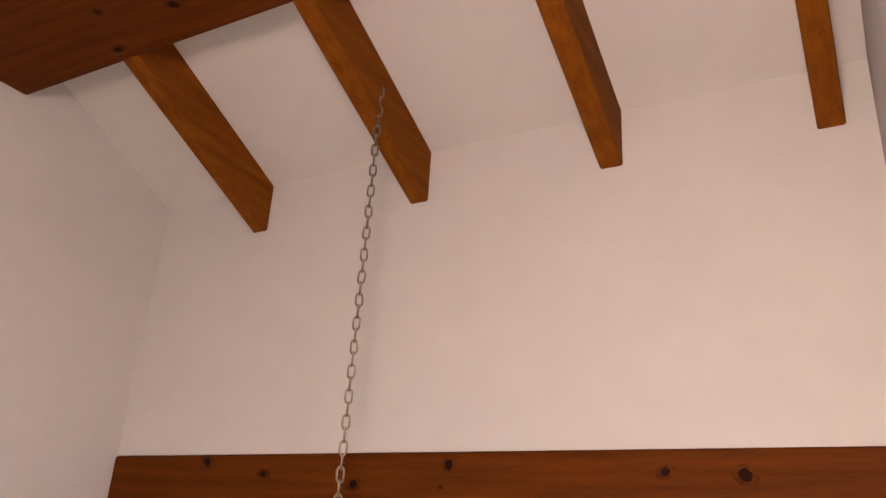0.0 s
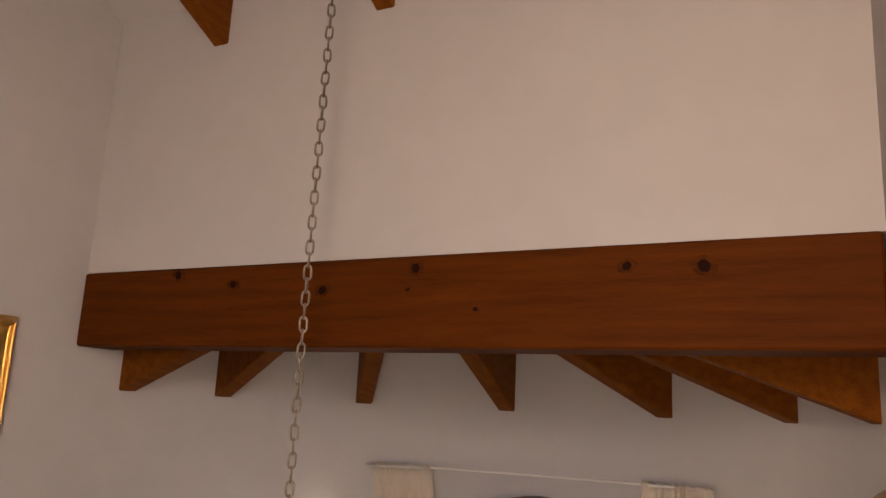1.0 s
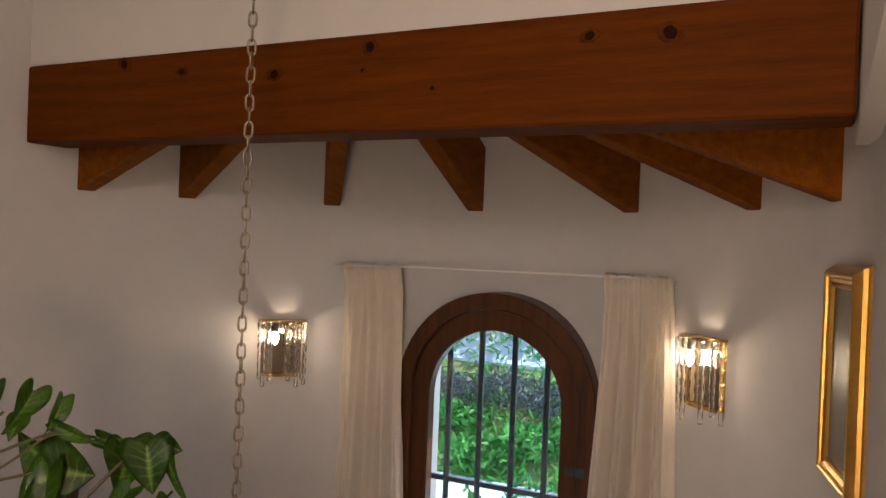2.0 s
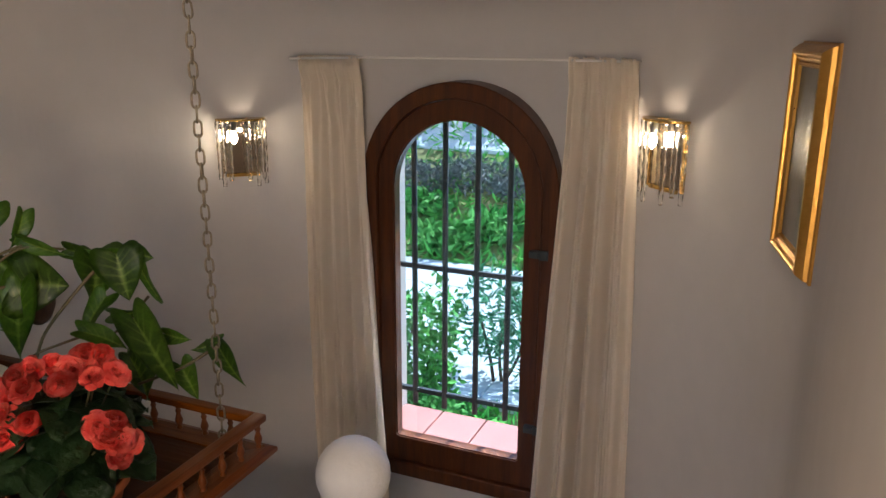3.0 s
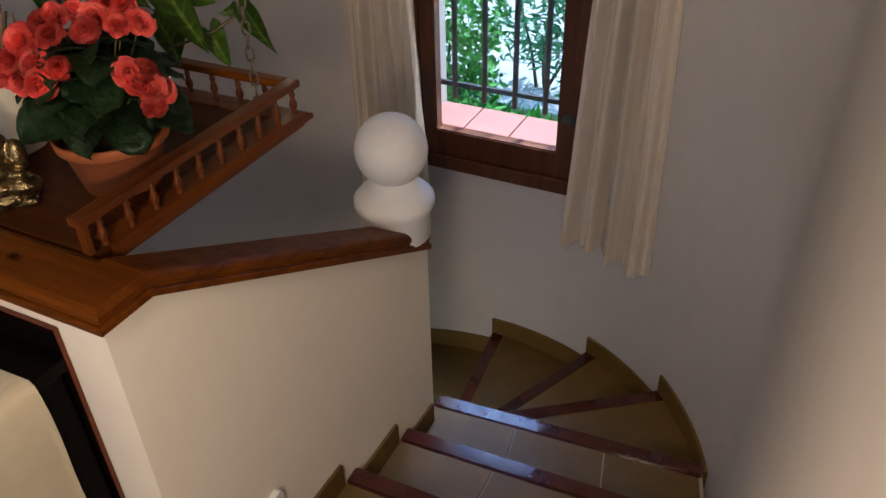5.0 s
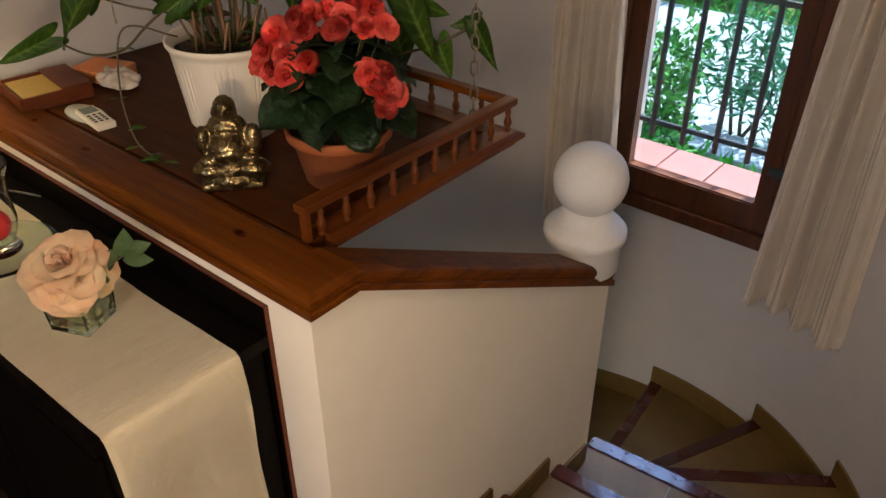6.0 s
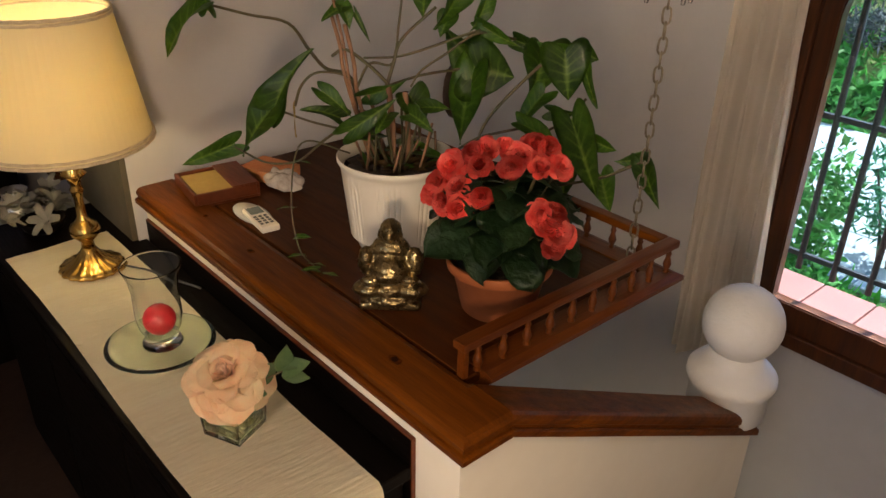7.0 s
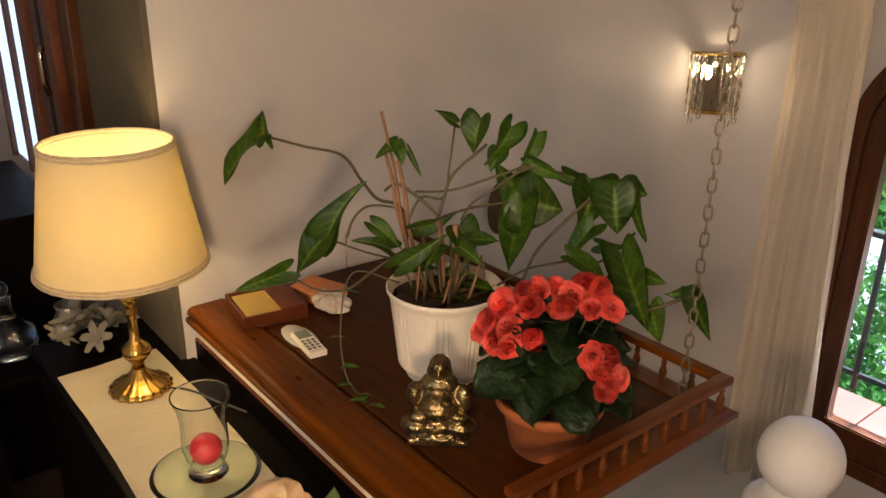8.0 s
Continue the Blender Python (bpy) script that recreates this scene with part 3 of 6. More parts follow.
part("edge_board", moulding((TX - 0.028, 0.802), (TX - 0.028, TY - 0.028), (1, 0)), GALLERY, shelf)
part("edge_board", moulding((XL + 0.002, TY - 0.028), (TX - 0.0285, TY - 0.028), (0, 1)), CAP_X, shelf)
RX, RY = TX - 0.03, TY - 0.028
part("gallery_rail", box(RX - 0.015, RX + 0.015, 0.748, RY + 0.015, 1.049, 1.066, 0.005), GALLERY, shelf)
part("gallery_rail", box(XL + 0.003, RX - 0.0155, RY - 0.015, RY + 0.015, 1.049, 1.066, 0.005), CAP_X, shelf)
part("gallery_end", box(RX - 0.009, RX + 0.009, 0.754, 0.766, 0.9905, 1.048, 0.003), GALLERY, shelf)
spindle = [(0.0065, 0.0), (0.0075, 0.004), (0.005, 0.008), (0.0075, 0.014), (0.0095, 0.022), (0.0075, 0.031), (0.0048, 0.04), (0.0072, 0.048), (0.005, 0.052), (0.007, 0.0625)]
first = None
for k in range(10):
    y = 0.795 + k * (RY - 0.795) / 9.0
    if first is None:
        first = part("spindle", lathe([(r, z * 0.95) for r, z in spindle], 10), GALLERY, shelf, "", True, Matrix.Translation((RX, y, 0.988)))
    else:
        s = new("spindle", first.data)
        s.parent, s.matrix_basis = shelf, Matrix.Translation((RX, y, 0.988))
for k in range(1, 15):
    s = new("spindle", first.data)
    s.parent, s.matrix_basis = shelf, Matrix.Translation((RX - k * 0.074, RY, 0.988))

chain = thing("chain", "long steel link chain from rafter to shelf corner", "chain", (-1.06, 1.335, 0.99))


def link_mesh():
    pts = []
    for k in range(16):
        a = 2 * math.pi * k / 16
        pts.append((0.0078 * math.cos(a), 0, 0.0105 * math.sin(a) + (0.0062 if math.sin(a) > 0.01 else -0.0062 if math.sin(a) < -0.01 else 0)))
    bm = tube(pts, 0.0025, 6, closed=True)
    me = bpy.data.meshes.new("chain_link")
    bm.to_mesh(me)
    bm.free()
    for p in me.polygons:
        p.use_smooth = True
    me.materials.append(CHAIN)
    return me


LINK = link_mesh()
pitch = 0.0286
for k in range(79):
    o = new("chain_link", LINK)
    o.parent = chain
    o.matrix_basis = pose(0.012 * math.sin(k * 0.11) * 0.15, 0, 0.018 + k * pitch, 0, 3 * math.sin(k * 1.7), 35 + 90 * (k % 2) + 6 * math.sin(k * 2.3))

# ---- more materials ----
BRASS = material("brass", (0.62, 0.42, 0.13), 0.22, 1.0, second=(0.45, 0.28, 0.07), scale=20, bump=0.05)
OLD_BRASS = material("old_brass", (0.42, 0.32, 0.15), 0.27, 0.95, second=(0.06, 0.042, 0.02), scale=30, bump=0.25, bump_scale=120)
SILVER = material("dull_silver", (0.6, 0.6, 0.58), 0.28, 0.95, second=(0.4, 0.4, 0.38), scale=16)
GOLD = material("gilt", (0.62, 0.36, 0.09), 0.3, 0.9, second=(0.45, 0.25, 0.05), scale=12, bump=0.08)
MIRROR = material("mirror", (0.42, 0.36, 0.28), 0.05, 1.0, scale=3, bump=0.0)
CANVAS = material("dark_painting", (0.045, 0.042, 0.03), 0.4, second=(0.13, 0.11, 0.07), scale=5, bump=0.1, coat=0.3)
CRYSTAL = glass("crystal", (0.98, 0.97, 0.94), 0.03, 1.5)
CLEAR = glass("clear_glass", (0.97, 0.99, 0.97), 0.0, 1.45)
PLATE = glass("plate_glass", (0.68, 0.76, 0.68), 0.03, 1.3)
BULB = glow("bulb_glow", (1.0, 0.76, 0.48), 45.0)
LAMP_BULB = glow("lamp_bulb_glow", (1.0, 0.8, 0.5), 15.0)
LINEN = material("cream_linen", (0.95, 0.87, 0.66), 0.9, second=(0.9, 0.8, 0.58), scale=4, stretch=(9, 1, 1), bump=0.3, bump_scale=16)
WAX = material("red_wax", (0.42, 0.012, 0.02), 0.4, second=(0.33, 0.01, 0.016), scale=9, bump=0.05, Subsurface_Weight=0.1)
WHITE_PLASTIC = material("ivory_plastic", (0.8, 0.74, 0.63), 0.45, second=(0.74, 0.68, 0.57), scale=6, bump=0.04)
CLAY = material("orange_clay", (0.34, 0.095, 0.022), 0.75, second=(0.26, 0.07, 0.018), scale=9, bump=0.12, bump_scale=90)
SOIL = material("soil", (0.05, 0.03, 0.018), 0.95, second=(0.02, 0.013, 0.008), scale=50, bump=0.8, bump_scale=120)
LEAF = varied(material("arrow_leaf", (0.02, 0.072, 0.004), 0.38, second=(0.085, 0.19, 0.012), scale=22, bump=0.1, coat=0.1), 0.35)
LEAF_YELLOW = material("yellowed_leaf", (0.42, 0.3, 0.07), 0.6, second=(0.3, 0.18, 0.05), scale=30)
LEAF_DRY = material("dry_leaf", (0.15, 0.085, 0.03), 0.75, second=(0.08, 0.045, 0.018), scale=30)
STEM = material("stem", (0.06, 0.075, 0.025), 0.5, second=(0.1, 0.06, 0.03), scale=20)
STICK = material("stick", (0.3, 0.16, 0.09), 0.7, second=(0.2, 0.1, 0.05), scale=30)
BEGONIA = varied(material("begonia_leaf", (0.014, 0.038, 0.012), 0.38, second=(0.03, 0.066, 0.022), scale=26, bump=0.5, bump_scale=70), 0.25)
RED = varied(material("coral_petal", (0.82, 0.034, 0.03), 0.5, second=(0.95, 0.2, 0.15), scale=30, bump=0.1, Subsurface_Weight=0.08), 0.18)
ROSE = varied(material("peach_petal", (0.98, 0.83, 0.55), 0.7, second=(0.97, 0.64, 0.38), scale=10, bump=0.1, Subsurface_Weight=0.1), 0.1)
ROSE_HEART = varied(material("rose_heart_petal", (0.97, 0.76, 0.54), 0.7, second=(0.96, 0.6, 0.4), scale=14, bump=0.1, Subsurface_Weight=0.1), 0.08)
ROSE_LEAF = varied(material("rose_leaf", (0.09, 0.16, 0.06), 0.6, second=(0.15, 0.22, 0.09), scale=20), 0.2)
BOX_WOOD = wood("box_wood", (0.13, 0.03, 0.008), (0.08, 0.018, 0.005), 0, 0.45, 0.08)
CARD = material("yellow_card", (0.42, 0.28, 0.07), 0.6, scale=10)
GREY = material("grey_plastic", (0.5, 0.5, 0.46), 0.5, scale=10)
DARK_KEY = material("dark_key", (0.06, 0.06, 0.06), 0.5, scale=10)
LCD = material("grey_screen", (0.2, 0.23, 0.19), 0.2, scale=10)
ORANGE = material("orange_paper", (0.6, 0.17, 0.05), 0.6, second=(0.65, 0.3, 0.12), scale=14)
FILM = material("clear_wrap", (0.45, 0.38, 0.32), 0.2, second=(0.6, 0.54, 0.48), scale=30, bump=0.6, bump_scale=40)
COCONUT = material("brown_husk", (0.045, 0.022, 0.012), 0.6, second=(0.08, 0.04, 0.02), scale=20, stretch=(6, 6, 1), bump=0.4)
STONE = varied(material("pebble", (0.3, 0.27, 0.16), 0.5, scale=20), 0.4)
WHITE_PAINT = material("white_paint", (0.6, 0.57, 0.53), 0.5, scale=5)
SHADE_TRIM = material("shade_braid", (0.72, 0.6, 0.4), 0.9, second=(0.58, 0.46, 0.28), scale=80, bump=0.5, bump_scale=300)
VASE_GLASS = glass("vase_glass", (0.74, 0.84, 0.76), 0.0, 1.5)
RIM_GLASS = material("plate_edge", (0.02, 0.035, 0.028), 0.1, scale=10, bump=0.0)
BLUE_GLASS = glass("blue_glass", (0.6, 0.75, 0.9), 0.05, 1.45)
WHITE_PETAL = material("white_petal", (0.4, 0.38, 0.33), 0.8, scale=15)


def shade_cloth():
    mat = bpy.data.materials.new("shade_cloth")
    mat.use_nodes = True
    nt = mat.node_tree
    b = nt.nodes["Principled BSDF"]
    b.inputs["Base Color"].default_value, b.inputs["Roughness"].default_value = (0.8, 0.69, 0.42, 1), 0.9
    weave, bump = nt.nodes.new("ShaderNodeTexNoise"), nt.nodes.new("ShaderNodeBump")
    weave.inputs["Scale"].default_value, bump.inputs["Strength"].default_value = 400, 0.1
    nt.links.new(weave.outputs[0], bump.inputs["Height"]), nt.links.new(bump.outputs[0], b.inputs["Normal"])
    tr, mix = nt.nodes.new("ShaderNodeBsdfTranslucent"), nt.nodes.new("ShaderNodeMixShader")
    tr.inputs[0].default_value = (0.9, 0.76, 0.37, 1)
    mix.inputs[0].default_value = 0.24
    nt.links.new(b.outputs[0], mix.inputs[1]), nt.links.new(tr.outputs[0], mix.inputs[2])
    nt.links.new(mix.outputs[0], nt.nodes["Material Output"].inputs[0])
    return mat


SHADE = shade_cloth()

# ---- sideboard with its things ----
TOPZ = 0.84
side = thing("sideboard", "black-brown wooden sideboard against the low wall", "sideboard", (-1.75, 0.49, FLOOR))
part("top", local(box(-2.45, -0.99, 0.315, 0.655, TOPZ - 0.03, TOPZ, 0.005), side), DARK_WOOD, side)
part("body", local(box(-2.43, -1.005, 0.335, 0.65, FLOOR + 0.08, TOPZ - 0.031, 0.004), side), DARK_WOOD, side)
for k in range(3):
    part("door", local(box(-2.41 + 0.47 * k, -1.955 + 0.47 * k, 0.322, 0.334, FLOOR + 0.11, TOPZ - 0.06, 0.004), side), DARK_WOOD, side)
part("back_board", local(box(-2.11, -0.992, 0.656, 0.6635, FLOOR + 0.1, TOPZ + 0.058), side), DARK_WOOD, side)
part("edge_strip", local(box(-2.11, -0.992, 0.6555, 0.664, TOPZ + 0.0582, TOPZ + 0.0612), side), BOX_WOOD, side, "thin red-brown edge strip")
part("edge_strip", local(box(-0.9918, -0.9888, 0.6555, 0.664, FLOOR + 0.1, TOPZ + 0.0612), side), BOX_WOOD, side, "thin red-brown edge strip")
part("plinth", local(box(-2.4, -1.03, 0.37, 0.64, FLOOR, FLOOR + 0.079), side), DARK_WOOD, side)

runner = thing("table_runner", "long cream linen runner hanging over the sideboard end", "table runner")


def runner_cloth():
    bm = bmesh.new()
    rng = random.Random(4)
    path = [(-2.215 + k * 0.045, TOPZ + 0.005) for k in range(27)] + [(-0.992, TOPZ + 0.0045), (-0.982, TOPZ - 0.004), (-0.978, TOPZ - 0.02)] + [(-0.976 + 0.004 * math.sin(k), TOPZ - 0.02 - 0.05 * k) for k in range(1, 9)]
    rows = []
    for i, (x, z) in enumerate(path):
        row = []
        for j in range(15):
            v = j / 14
            crease = 0.0018 * math.sin(x * 9 + v * 3) + 0.0012 * math.sin(x * 31 + v * 11) + 0.0008 * rng.random()
            down = max(0, TOPZ - z)
            row.append(bm.verts.new((x + (0.012 * math.sin(v * 8 + 1) * down * 2 if down > 0.02 else 0), 0.33 + 0.255 * v + 0.004 * math.sin(x * 6), z + max(crease, -0.002) + 0.002)))
        rows.append(row)
    for a, b in zip(rows, rows[1:]):
        for j in range(14):
            bm.faces.new((a[j], a[j + 1], b[j + 1], b[j]))
    bmesh.ops.solidify(bm, geom=bm.faces[:], thickness=0.0016)
    return bm


part("cloth", runner_cloth(), LINEN, runner, "", True)
RT = TOPZ + 0.011

lampx, lampy = -2.03, 0.48
table_lamp = thing("table_lamp", "lit brass table lamp with a cream cloth shade", "lamp", (lampx, lampy, RT))
part("foot", lathe([(0.074, 0.0), (0.076, 0.005), (0.074, 0.01), (0.066, 0.016), (0.056, 0.02), (0.044, 0.026), (0.031, 0.036), (0.02, 0.05), (0.014, 0.062)], 96, ripple=lambda a, z: 1 + (0.03 * math.cos(18 * a) if z < 0.04 else 0)), BRASS, table_lamp, "", True)
part("stem", lathe([(1.25 * r, z) for r, z in [(0.013, 0.06), (0.011, 0.072), (0.016, 0.08), (0.025, 0.092), (0.029, 0.105), (0.025, 0.118), (0.014, 0.13), (0.009, 0.14), (0.0085, 0.19), (0.011, 0.20), (0.013, 0.21), (0.009, 0.22), (0.012, 0.235), (0.02, 0.245), (0.024, 0.252), (0.018, 0.258), (0.022, 0.27), (0.013, 0.28), (0.011, 0.33), (0.006, 0.335), (0.006, 0.425)]], 28), BRASS, table_lamp, "", True)
part("bulb", lathe([(0.012, 0.425), (0.022, 0.45), (0.029, 0.475), (0.026, 0.5), (0.012, 0.515), (0.0, 0.518)], 20), LAMP_BULB, table_lamp, "lit bulb", True)
shade_bm = bmesh.new()
low, high = 0.33, 0.628
lathe_rings = []
for r, z in ((0.192, low), (0.142, high), (0.1405, high), (0.1905, low)):
    lathe_rings.append([shade_bm.verts.new((r * math.cos(2 * math.pi * k / 64), r * math.sin(2 * math.pi * k / 64), z)) for k in range(64)])
for a, b in zip(lathe_rings, lathe_rings[1:] + lathe_rings[:1]):
    for k in range(64):
        shade_bm.faces.new((a[k], a[(k + 1) % 64], b[(k + 1) % 64], b[k]))
shade = part("shade", shade_bm, SHADE, table_lamp, "cream cloth lamp shade")
for r, z, rr in ((0.193, low + 0.004, 0.004), (0.1915, low + 0.014, 0.003), (0.1425, high - 0.003, 0.0038), (0.144, high - 0.012, 0.003)):
    part("braid", tube([(r * math.cos(2 * math.pi * k / 60), r * math.sin(2 * math.pi * k / 60), z + 0.0005 * (-1) ** k) for k in range(60)], rr, 6, closed=True), SHADE_TRIM, shade, "woven braid trim", True)
lamp("lamp_bulb", "POINT", (lampx + 0.035, lampy, RT + 0.44), (lampx, lampy, 0), 0.85, (1.0, 0.78, 0.46), shadow_soft_size=0.022)
cord = thing("lamp_cord", "thin dark lamp cord on the sideboard", "cord")
part("cord", tube(smooth_line([(-1.985, 0.535, 0.853), (-1.93, 0.575, 0.853), (-1.86, 0.612, 0.8445), (-1.78, 0.645, 0.8445)]), 0.003, 6), DARK_KEY, cord, "", True)

HX, HY = -1.6, 0.47
plate = thing("glass_plate", "round greenish glass plate on the runner", "plate", (HX, HY, RT))
part("disc", lathe([(0.0, 0.0), (0.07, 0.0), (0.098, 0.003), (0.112, 0.008), (0.1115, 0.011), (0.096, 0.007), (0.07, 0.004), (0.0, 0.004)], 56), PLATE, plate, "", True).visible_shadow = False
part("rim", tube([(0.112 * math.cos(2 * math.pi * k / 56), 0.112 * math.sin(2 * math.pi * k / 56), 0.0095) for k in range(56)], 0.0011, 6, closed=True), RIM_GLASS, plate, "dark polished rim", True)
hurricane = thing("candle_glass", "clear footed hurricane glass standing on the plate", "candle holder", (HX, HY + 0.005, RT + 0.0055))
outer_p = [(0.04, 0.0), (0.042, 0.004), (0.039, 0.012), (0.033, 0.02), (0.036, 0.03), (0.043, 0.045), (0.048, 0.07), (0.047, 0.1), (0.0465, 0.13), (0.051, 0.16), (0.06, 0.185), (0.0605, 0.188)]
inner_p = [(r - 0.0022, z) for r, z in outer_p[3:]][::-1]
hb = lathe(outer_p + [(0.0585, 0.188)] + inner_p + [(0.0, 0.024)], 48)
part("glass_bowl", hb, CLEAR, hurricane, "", True).visible_shadow = False
candle = thing("ball_candle", "round red candle inside the hurricane glass", "candle", (HX, HY + 0.005, RT + 0.031))
part("wax", lathe([(0.002, 0.0)] + [(0.0335 * math.sin(math.pi * k / 16), 0.0335 - 0.0335 * math.cos(math.pi * k / 16)) for k in range(1, 16)] + [(0.0, 0.0668)], 32), WAX, candle, "", True)
part("wick", tube([(0, 0, 0.066), (0.001, 0, 0.073)], 0.001, 6), DARK_KEY, candle)

# rose in a square glass
VX, VY = -1.265, 0.465
vase = thing("square_vase", "small square glass vase with pale pebbles", "vase", (VX, VY, RT))


def square_glass():
    bm = bmesh.new()
    rings = []
    for r, z in ((0.039, 0.0), (0.044, 0.082), (0.0405, 0.082), (0.0355, 0.01)):
        rings.append([bm.verts.new((r * sx, r * sy, z)) for sx, sy in ((1, 1), (-1, 1), (-1, -1), (1, -1))])
    for a, b in zip(rings, rings[1:]):
        for k in range(4):
            bm.faces.new((a[k], a[(k + 1) % 4], b[(k + 1) % 4], b[k]))
    bm.faces.new(rings[0][::-1]), bm.faces.new(rings[-1])
    return turned(bm, Matrix.Rotation(radians(24), 4, "Z"))


part("glass_body", square_glass(), VASE_GLASS, vase).visible_shadow = False
wt = bmesh.new()
ring_low, ring_high = ([wt.verts.new((r * sx, r * sy, z)) for sx, sy in ((1, 1), (-1, 1), (-1, -1), (1, -1))] for r, z in ((0.0345, 0.0105), (0.0375, 0.046)))
for k in range(4):
    wt.faces.new((ring_low[k], ring_low[(k + 1) % 4], ring_high[(k + 1) % 4], ring_high[k]))
wt.faces.new(ring_low[::-1]), wt.faces.new(ring_high)
part("water", turned(wt, Matrix.Rotation(radians(24), 4, "Z")), glass("vase_water", (0.72, 0.76, 0.6), 0.0, 1.33), vase, "cloudy water").visible_shadow = False
rng = random.Random(9)
for k in range(14):
    bm = bmesh.new()
    bmesh.ops.create_icosphere(bm, subdivisions=2, radius=0.0095)
    a, r = rng.uniform(0, 6.28), rng.uniform(0.002, 0.021)
    part("pebble", turned(bm, Matrix.Translation((r * math.cos(a), r * math.sin(a), 0.019 + 0.011 * (k // 6))) @ Matrix.Diagonal((1.1, 0.9, 0.75, 1))), STONE, vase, "", True)


def petal(width, length, cup, curl, seed=0, nu=8, nv=7):
    """A cupped petal that grows along +z from the origin and leans to +x; the lip curls out."""
    bm = bmesh.new()
    r = random.Random(seed)
    ph = r.uniform(0, 6)
    rows = []
    for j in range(nv + 1):
        v = j / nv
        half = width / 2 * math.sin(math.pi * (0.12 + 0.62 * v)) ** 0.8
        row = []
        for i in range(nu + 1):
            u = 2 * i / nu - 1
            x = cup * (v**1.5) * length + curl * length * max(0, v - 0.6) ** 2 * 3 - 0.35 * width * (1 - u * u) * -0.0 - 0.3 * width * u * u * (1 - 0.5 * v)
            row.append(bm.verts.new((x + 0.02 * width * math.sin(5 * u + ph + 4 * v), u * half, length * (v - 0.08 * u * u * v) + 0.035 * length * math.sin(4 * u + ph) * v * v)))
        rows.append(row)
    for a, b in zip(rows, rows[1:]):
        for i in range(nu):
            bm.faces.new((a[i], a[i + 1], b[i + 1], b[i]))
    bmesh.ops.solidify(bm, geom=bm.faces[:], thickness=0.0007)
    return bm


rose = thing("silk_rose", "large peach rose in the square glass vase", "flower", (VX, VY, RT + 0.082))
part("stem", tube([(0.006, 0, -0.06), (0, 0, 0.012)], 0.003, 8), STEM, rose, "", True)
for ring, (count, r, width, length, lean, z0) in enumerate([(3, 0.001, 0.03, 0.03, -22, 0.034), (3, 0.004, 0.04, 0.036, -10, 0.032), (4, 0.008, 0.054, 0.04, 4, 0.029), (5, 0.012, 0.064, 0.045, 20, 0.025), (5, 0.016, 0.072, 0.05, 37, 0.021), (6, 0.019, 0.076, 0.053, 55, 0.016), (6, 0.021, 0.078, 0.056, 74, 0.012), (6, 0.021, 0.076, 0.055, 92, 0.008)]):
    for k in range(count):
        a = 360 * (k + 0.5 * (ring % 2) + 0.13 * ring) / count
        m = pose(-0.004, 0, 0.024, 18, 20, 0) @ Matrix.Scale(0.96, 4) @ pose(0, 0, z0 - 0.012, 0, 0, a) @ pose(r, 0, 0, 0, lean + 6 * math.sin(k * 2.1 + ring), 7 * math.sin(k * 3.7 + 2 * ring))
        part("petal", turned(petal(width * (1.0 + 0.1 * math.sin(k * 1.9 + ring)), length * (1 + 0.08 * math.cos(k * 2.7 + ring)), 0.03, 1.0 if ring > 2 else 0.3, ring * 10 + k, 12, 9), m), ROSE_HEART if ring < 3 else ROSE, rose, "", True)


def blade(length, width, fold=0.25, droop=0.3, notch=0.0, wave=0.03, seed=0, n=10, point=1.3):
    """A leaf along +x, with a midrib fold, a droop and an optional heart or arrow base."""
    bm = bmesh.new()
    ph = random.Random(seed).uniform(0, 6)
    rows = []
    for j in range(n + 1):
        v = j / n
        w = width / 2 * max(0.02, math.sin(math.pi * min(1, (0.10 + 0.9 * v)) ** (0.75)) ** 0.85 * (1 if point <= 1 else 1 - 0.25 * v))
        if notch:
            q = 0.2 + 0.8 * v
            w = width / 2 * max(0.02, min(1.0, (1 - v) ** 0.8 * (0.62 + 1.5 * v)) if point > 1 else math.sqrt(max(0.0, 4 * q * (1 - q))))
        row = []
        for u in (-1, -0.7, -0.36, -0.06, 0.06, 0.36, 0.7, 1):
            back = -notch * length * 1.6 * abs(u) ** 1.1 * (1 - 0.55 * abs(u) ** 3) * (1 - v) ** 3 if notch else 0
            x = length * v + back
            z = -droop * length * v * v + fold * w * abs(u) + wave * length * math.sin(7 * v + 2.5 * u + ph) * abs(u)
            row.append(bm.verts.new((x, u * w, z)))
        rows.append(row)
    for j, (a, b) in enumerate(zip(rows, rows[1:])):
        for i in range(7):
            fc = bm.faces.new((a[i], a[i + 1], b[i + 1], b[i]))
            fc.material_index = 1 if i == 3 and j < n - 1 else 0
    bmesh.ops.solidify(bm, geom=bm.faces[:], thickness=0.0006)
    return bm


